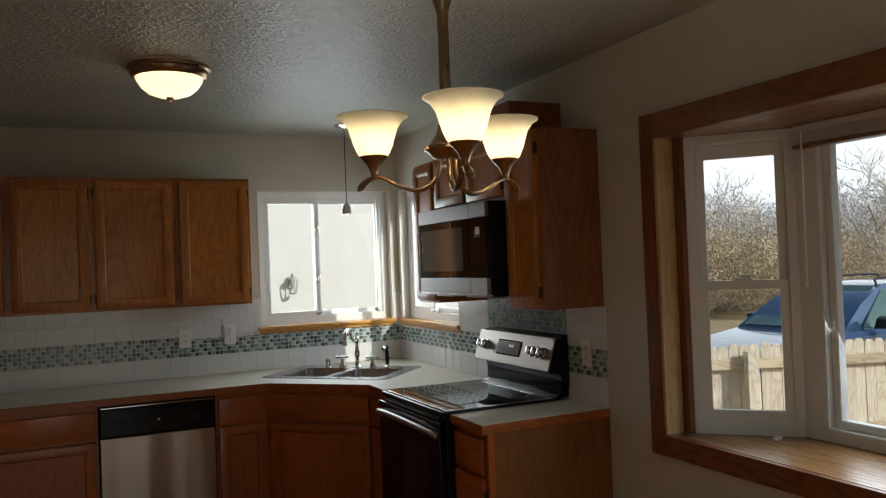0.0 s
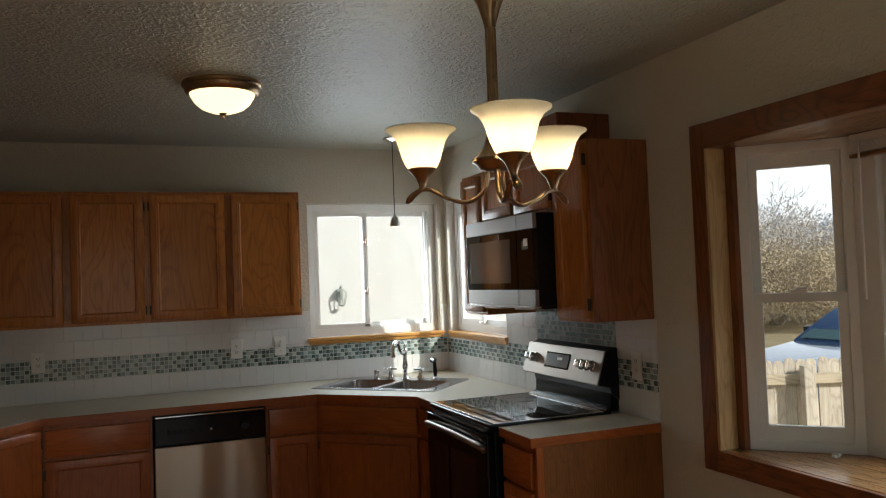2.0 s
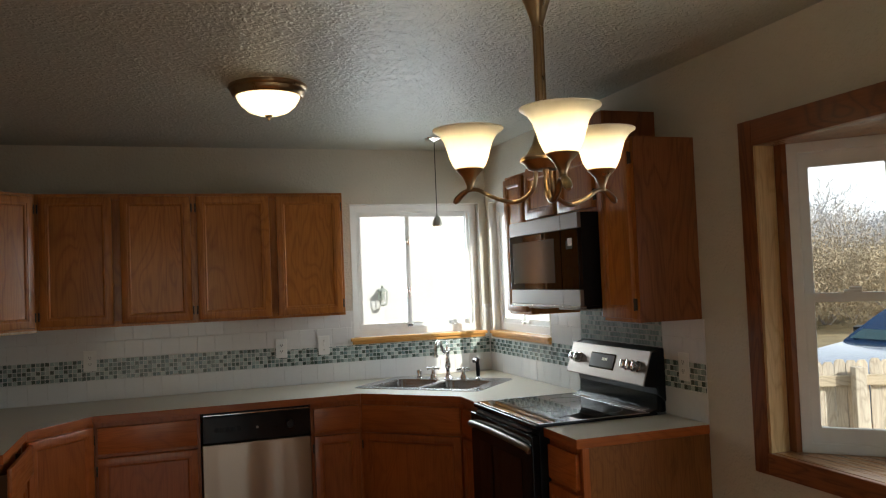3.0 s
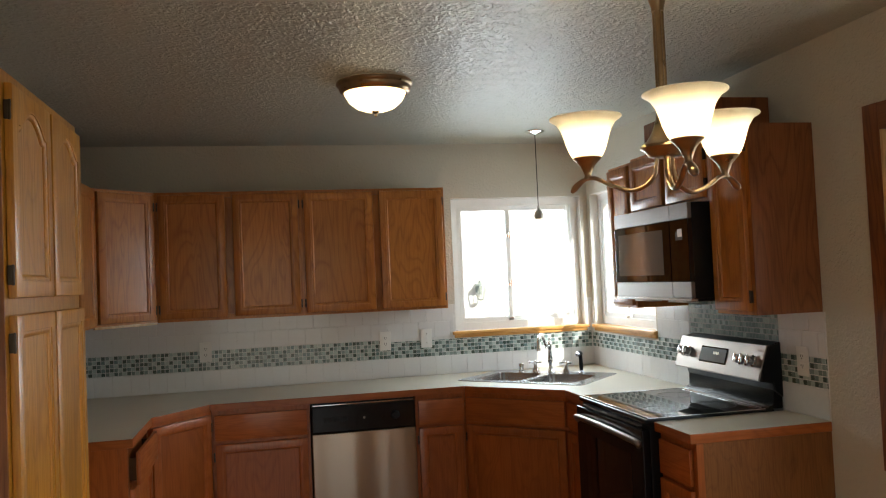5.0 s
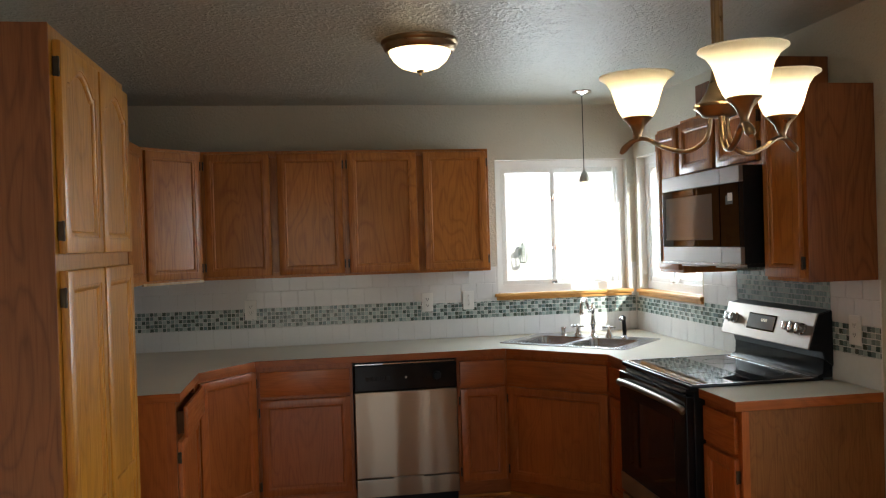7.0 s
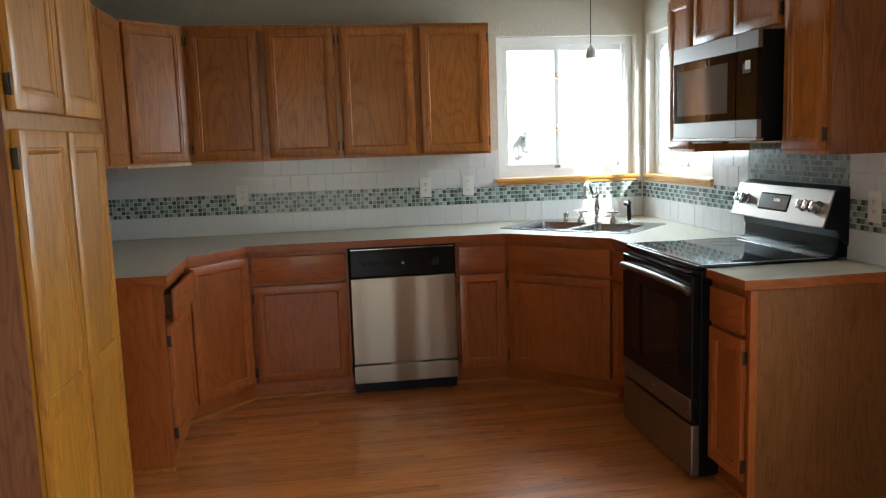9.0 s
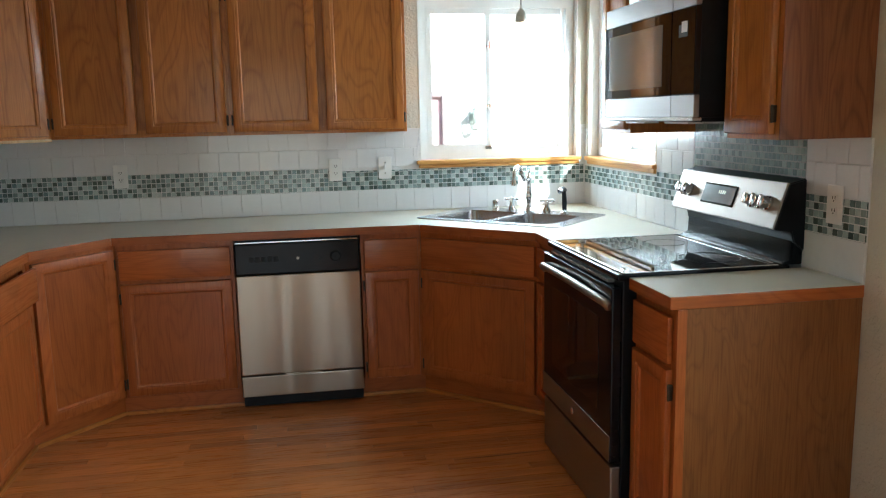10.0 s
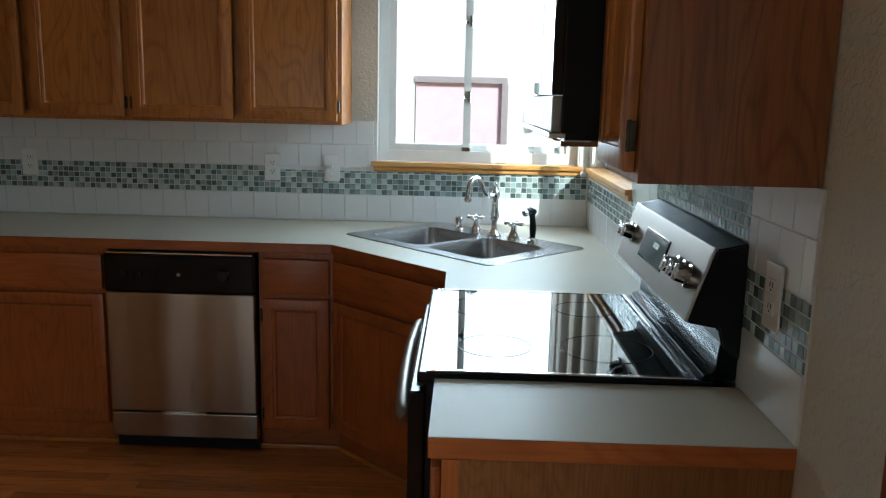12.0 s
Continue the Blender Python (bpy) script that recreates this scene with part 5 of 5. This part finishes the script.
# ---- tiles ----
M_TILE = plain("white_glazed_tile", (0.74, 0.74, 0.735), 0.16, 0, 0.02, 30, coat=0.3)


def glass_tile(name, per_island, tones):
    """Glazed glass; each tile takes one of the tones."""
    m, n, l, b = mat(name)
    src = n.new("ShaderNodeNewGeometry" if per_island else "ShaderNodeObjectInfo")
    out = src.outputs["Random Per Island" if per_island else "Random"]
    rp = ramp(n, l, out, [(k / len(tones), c) for k, c in enumerate(tones)])
    rp.color_ramp.interpolation = "CONSTANT"
    t = tex(n, l, coords(n, l), 90.0, 3.0)
    sh = ramp(n, l, t.outputs[0], [(0.3, (0.88, 0.88, 0.88)), (0.7, (1.06, 1.06, 1.06))])
    l.new(mix(n, l, 1.0, rp.outputs[0], sh.outputs[0], "MULTIPLY"), b.inputs["Base Color"])
    b.inputs["Roughness"].default_value = 0.2
    b.inputs["Coat Weight"].default_value = 0.2
    return m


DEEP = [(0.075, 0.108, 0.096), (0.105, 0.142, 0.126), (0.13, 0.172, 0.16), (0.098, 0.125, 0.104)]
MID = [(0.21, 0.27, 0.255), (0.25, 0.31, 0.29), (0.19, 0.265, 0.268), (0.29, 0.36, 0.345)]
LIGHT = [(0.45, 0.535, 0.51), (0.5, 0.575, 0.545), (0.41, 0.51, 0.495), (0.54, 0.6, 0.575)]
FIELD = [(0.24, 0.325, 0.315), (0.3, 0.39, 0.37), (0.36, 0.45, 0.43), (0.21, 0.285, 0.27), (0.43, 0.52, 0.5)]
TRIO = [glass_tile("%s_mosaic_glass" % n, False, t) for n, t in (("deep", DEEP), ("middle", MID), ("light", LIGHT))]
TRIO_JOINED = [glass_tile("%s_mosaic_glass_joined" % n, True, t) for n, t in (("deep", DEEP), ("middle", MID), ("light", LIGHT))]
M_FIELD = glass_tile("range_mosaic_glass", True, FIELD)
SHIFT = (0, 1, 2, 1, 0)  # how far each course of the band is stepped
T0, T1, T2 = CT + 0.002, 1.025, 1.151


def tile_mesh(name, w, h, t, material, bevel=0.0012):
    bm = bmesh.new()
    o = bevel
    lo = [bm.verts.new(p) for p in ((0, 0, 0), (w, 0, 0), (w, 0, h), (0, 0, h))]
    mid = [bm.verts.new(p) for p in ((0, -t + o, 0), (w, -t + o, 0), (w, -t + o, h), (0, -t + o, h))]
    top = [bm.verts.new(p) for p in ((o, -t, o), (w - o, -t, o), (w - o, -t, h - o), (o, -t, h - o))]
    for p, q in ((lo, mid), (mid, top)):
        for i in range(4):
            bm.faces.new((p[i], p[(i + 1) % 4], q[(i + 1) % 4], q[i]))
    bm.faces.new(top)
    bmesh.ops.recalc_face_normals(bm, faces=bm.faces)
    return mesh_of(bm, name, material)


cuts = {}
rt = random.Random(9)


def lay_row(parent, x0, x1, z0, z1, pitch, offset, material, name, gap=0.002, proud=0.007, start=0):
    """A row of tiles along local x, cut at both ends; several materials take turns."""
    x, i, turns = x0 - offset, start, material if isinstance(material, list) else [material]
    while x < x1 - 0.004:
        a, b = max(x, x0) + gap / 2, min(x + pitch, x1) - gap / 2
        material = turns[(i + (rt.random() < 0.1)) % len(turns)]
        i += 1
        if b - a > 0.006:
            key = (round(b - a, 3), round(z1 - z0, 3), material.name)
            if key not in cuts:
                cuts[key] = tile_mesh(name, b - a, z1 - z0 - gap, proud, material)
            ob = new(name, cuts[key])
            ob.parent = parent
            ob.matrix_basis = pose(a, rt.uniform(-0.0004, 0.0004), z0 + gap / 2, rt.uniform(-0.25, 0.25), 0, rt.uniform(-0.25, 0.25))
        x += pitch


def many_tiles(parent, x0, x1, z0, pitch_x, pitch_z, rows, bond, proud=0.0062, gap=0.0022):
    """Small glass tiles too many to pick apart, one joined part."""
    vs, fs, slots = [], [], []
    for k in range(rows):
        x, c = x0 - (pitch_x / 2 if bond and k % 2 else 0), SHIFT[k % 5]
        while x < x1 - 0.004:
            a, b = max(x, x0) + gap / 2, min(x + pitch_x, x1) - gap / 2
            if b - a > 0.005:
                z, y = z0 + k * pitch_z + gap / 2, -proud + rt.uniform(-0.0003, 0.0003)
                h, o, i = pitch_z - gap, 0.001, len(vs)
                tl = rt.uniform(-0.0002, 0.0002)
                vs += [(a, 0, z), (b, 0, z), (b, 0, z + h), (a, 0, z + h), (a + o, y, z + o), (b - o, y + tl, z + o), (b - o, y + tl, z + h - o), (a + o, y, z + h - o)]
                fs += [(i, i + 1, i + 5, i + 4), (i + 1, i + 2, i + 6, i + 5), (i + 2, i + 3, i + 7, i + 6), (i + 3, i, i + 4, i + 7), (i + 4, i + 5, i + 6, i + 7)]
                slots += [(c + (rt.random() < 0.1)) % 3] * 5
            x += pitch_x
            c += 1
    me = bpy.data.meshes.new("mosaic_field")
    me.from_pydata(vs, [], fs)
    for material in [M_FIELD] if bond else TRIO_JOINED:
        me.materials.append(material)
    if not bond:
        me.polygons.foreach_set("material_index", slots)
    ob = new("mosaic_field", me)
    ob.parent = parent
    return tagged(ob, "small grey-green glass mosaic tiles", kind="stuff")


def splash(name, label, m, w):
    s = thing(name, label, "structure", m, kind="structure")
    return s


PT, PM = 0.108, 0.0252
# back wall, local x runs from the left wall to the right
bs = splash("backsplash_north", "white tile backsplash with a glass mosaic band", pose(LEFT, 0, 0), 3.5)
part("grout_bed", plate(bmesh.new(), [0.001, 2.505, 3.45, 3.499], [T0, T2 - 0.022, UB + 0.012], [(1, 1)], -0.004, 0.0), M_GROUT, bs)
E1 = 3.493
lay_row(bs, 0.008, E1, T0, T1, PT, 0.03, M_TILE, "tile")
lay_row(bs, 0.008, 2.49, T2, T2 + 0.107, PT, 0.03, M_TILE, "tile")
lay_row(bs, 0.008, 2.49, T2 + 0.107, UB + 0.01, PT, 0.084, M_TILE, "tile")
many_tiles(bs, 0.008, 2.0, T1, PM, PM, 5, False)
for k in range(5):
    lay_row(bs, 2.0 + 0.0002, E1, T1 + k * PM, T1 + (k + 1) * PM - (0.001 if k < 4 else 0.016), PM, 0, TRIO, "mosaic_tile", 0.0022, 0.0062, SHIFT[k])
# left wall
ws2 = splash("backsplash_west", "white tile backsplash with a glass mosaic band", pose(LEFT, -1.53, 0, 0, 0, 90), 1.53)
part("grout_bed", boxes((0, 1.521, -0.004, 0, T0, UB + 0.001)), M_GROUT, ws2)
lay_row(ws2, 0.0, 1.521, T0, T1, PT, 0.02, M_TILE, "tile")
lay_row(ws2, 0.0, 1.521, T2, T2 + 0.107, PT, 0.02, M_TILE, "tile")
lay_row(ws2, 0.0, 1.521, T2 + 0.107, UB, PT, 0.074, M_TILE, "tile")
many_tiles(ws2, 0.0, 1.521, T1, PM, PM, 5, False)
# right wall, local x runs away from the corner
es2 = splash("backsplash_east", "white tile backsplash with a glass mosaic field behind the range", pose(0, 0, 0, 0, 0, -90), 2.46)
part("grout_bed", plate(bmesh.new(), [0.008, 0.04, 0.985, 1.356, 2.138, 2.45], [T0 - 0.02, T2 - 0.022, UB2 - 0.001, 1.398], [(1, 1), (1, 2), (0, 2), (4, 2)], -0.004, 0.0), M_GROUT, es2)
lay_row(es2, 0.008, 1.355, T0, T1, PT, 0.0, M_TILE, "tile")
many_tiles(es2, 0.008, 1.355, T1, PM, PM * 0.992, 4, False)
many_tiles(es2, 0.99, 1.355, T1 + 4 * PM, PM, PM, 1, False)
lay_row(es2, 0.99, 1.355, T2, T2 + 0.107, PT, 0.06, M_TILE, "tile")
lay_row(es2, 0.99, 1.355, T2 + 0.107, UB2, PT, 0.006, M_TILE, "tile")
part("grout_bed", boxes((1.357, 2.137, -0.0048, -0.004, 0.88, 1.38)), M_GROUTD, es2)
many_tiles(es2, 1.357, 2.137, 0.9, PM, PM, 19, True, gap=0.0028)
lay_row(es2, 2.139, 2.45, T0, T1, 0.33, 0.0, M_TILE, "tile")
many_tiles(es2, 2.139, 2.45, T1, PM, PM, 5, False)
lay_row(es2, 2.139, 2.45, T2, T2 + 0.107, PT, 0.06, M_TILE, "tile")
lay_row(es2, 2.139, 2.45, T2 + 0.107, UB2, PT, 0.006, M_TILE, "tile")

# ---- floor ----
floor = thing("floor", "varnished oak strip floor", "structure", kind="structure")
rf = random.Random(12)
PWD = 0.057
vs, fs = [], []
plank_shapes = {}
y, row = 0.0, 0
while y > SOUTH:
    x = LEFT - rf.uniform(0, 0.9)
    near = -3.3 < y < -0.5
    while x < 0:
        ln = rf.choice((0.45, 0.7, 0.95, 1.2, 1.5)) if not near else rf.choice((0.8, 1.1, 1.4))
        a, b = max(x, LEFT) + 0.0004, min(x + ln, 0) - 0.0004
        if b - a > 0.02:
            if near:
                key = round(b - a, 3)
                if key not in plank_shapes:
                    bm = bmesh.new()
                    w, o = PWD - 0.0008, 0.0007
                    lo = [bm.verts.new(p) for p in ((0, -w, -0.012), (key, -w, -0.012), (key, 0, -0.012), (0, 0, -0.012))]
                    mi = [bm.verts.new(p) for p in ((0, -w, -o), (key, -w, -o), (key, 0, -o), (0, 0, -o))]
                    tp = [bm.verts.new(p) for p in ((o, -w + o, 0), (key - o, -w + o, 0), (key - o, -o, 0), (o, -o, 0))]
                    for p, q in ((lo, mi), (mi, tp)):
                        for i in range(4):
                            bm.faces.new((p[i], p[(i + 1) % 4], q[(i + 1) % 4], q[i]))
                    bm.faces.new(tp)
                    plank_shapes[key] = mesh_of(bm, "plank", M_FLOOR)
                ob = new("plank", plank_shapes[key])
                ob.parent = floor
                ob.matrix_basis = pose(a, y - 0.0004, 0)
            else:
                i = len(vs)
                vs += [(a, y - PWD + 0.0005, 0), (b, y - PWD + 0.0005, 0), (b, y - 0.0005, 0), (a, y - 0.0005, 0)]
                vs += [(p, q, -0.012) for p, q, _ in vs[i : i + 4]]
                fs += [(i, i + 1, i + 2, i + 3)] + [(i + 4 + k, i + 4 + (k + 1) % 4, i + (k + 1) % 4, i + k) for k in range(4)]
        x += ln
    y -= PWD
me = bpy.data.meshes.new("planks")
me.from_pydata(vs, [], fs)
me.materials.append(M_FLOOR)
rest = new("planks", me)
rest.parent = floor
tagged(rest, kind="stuff")
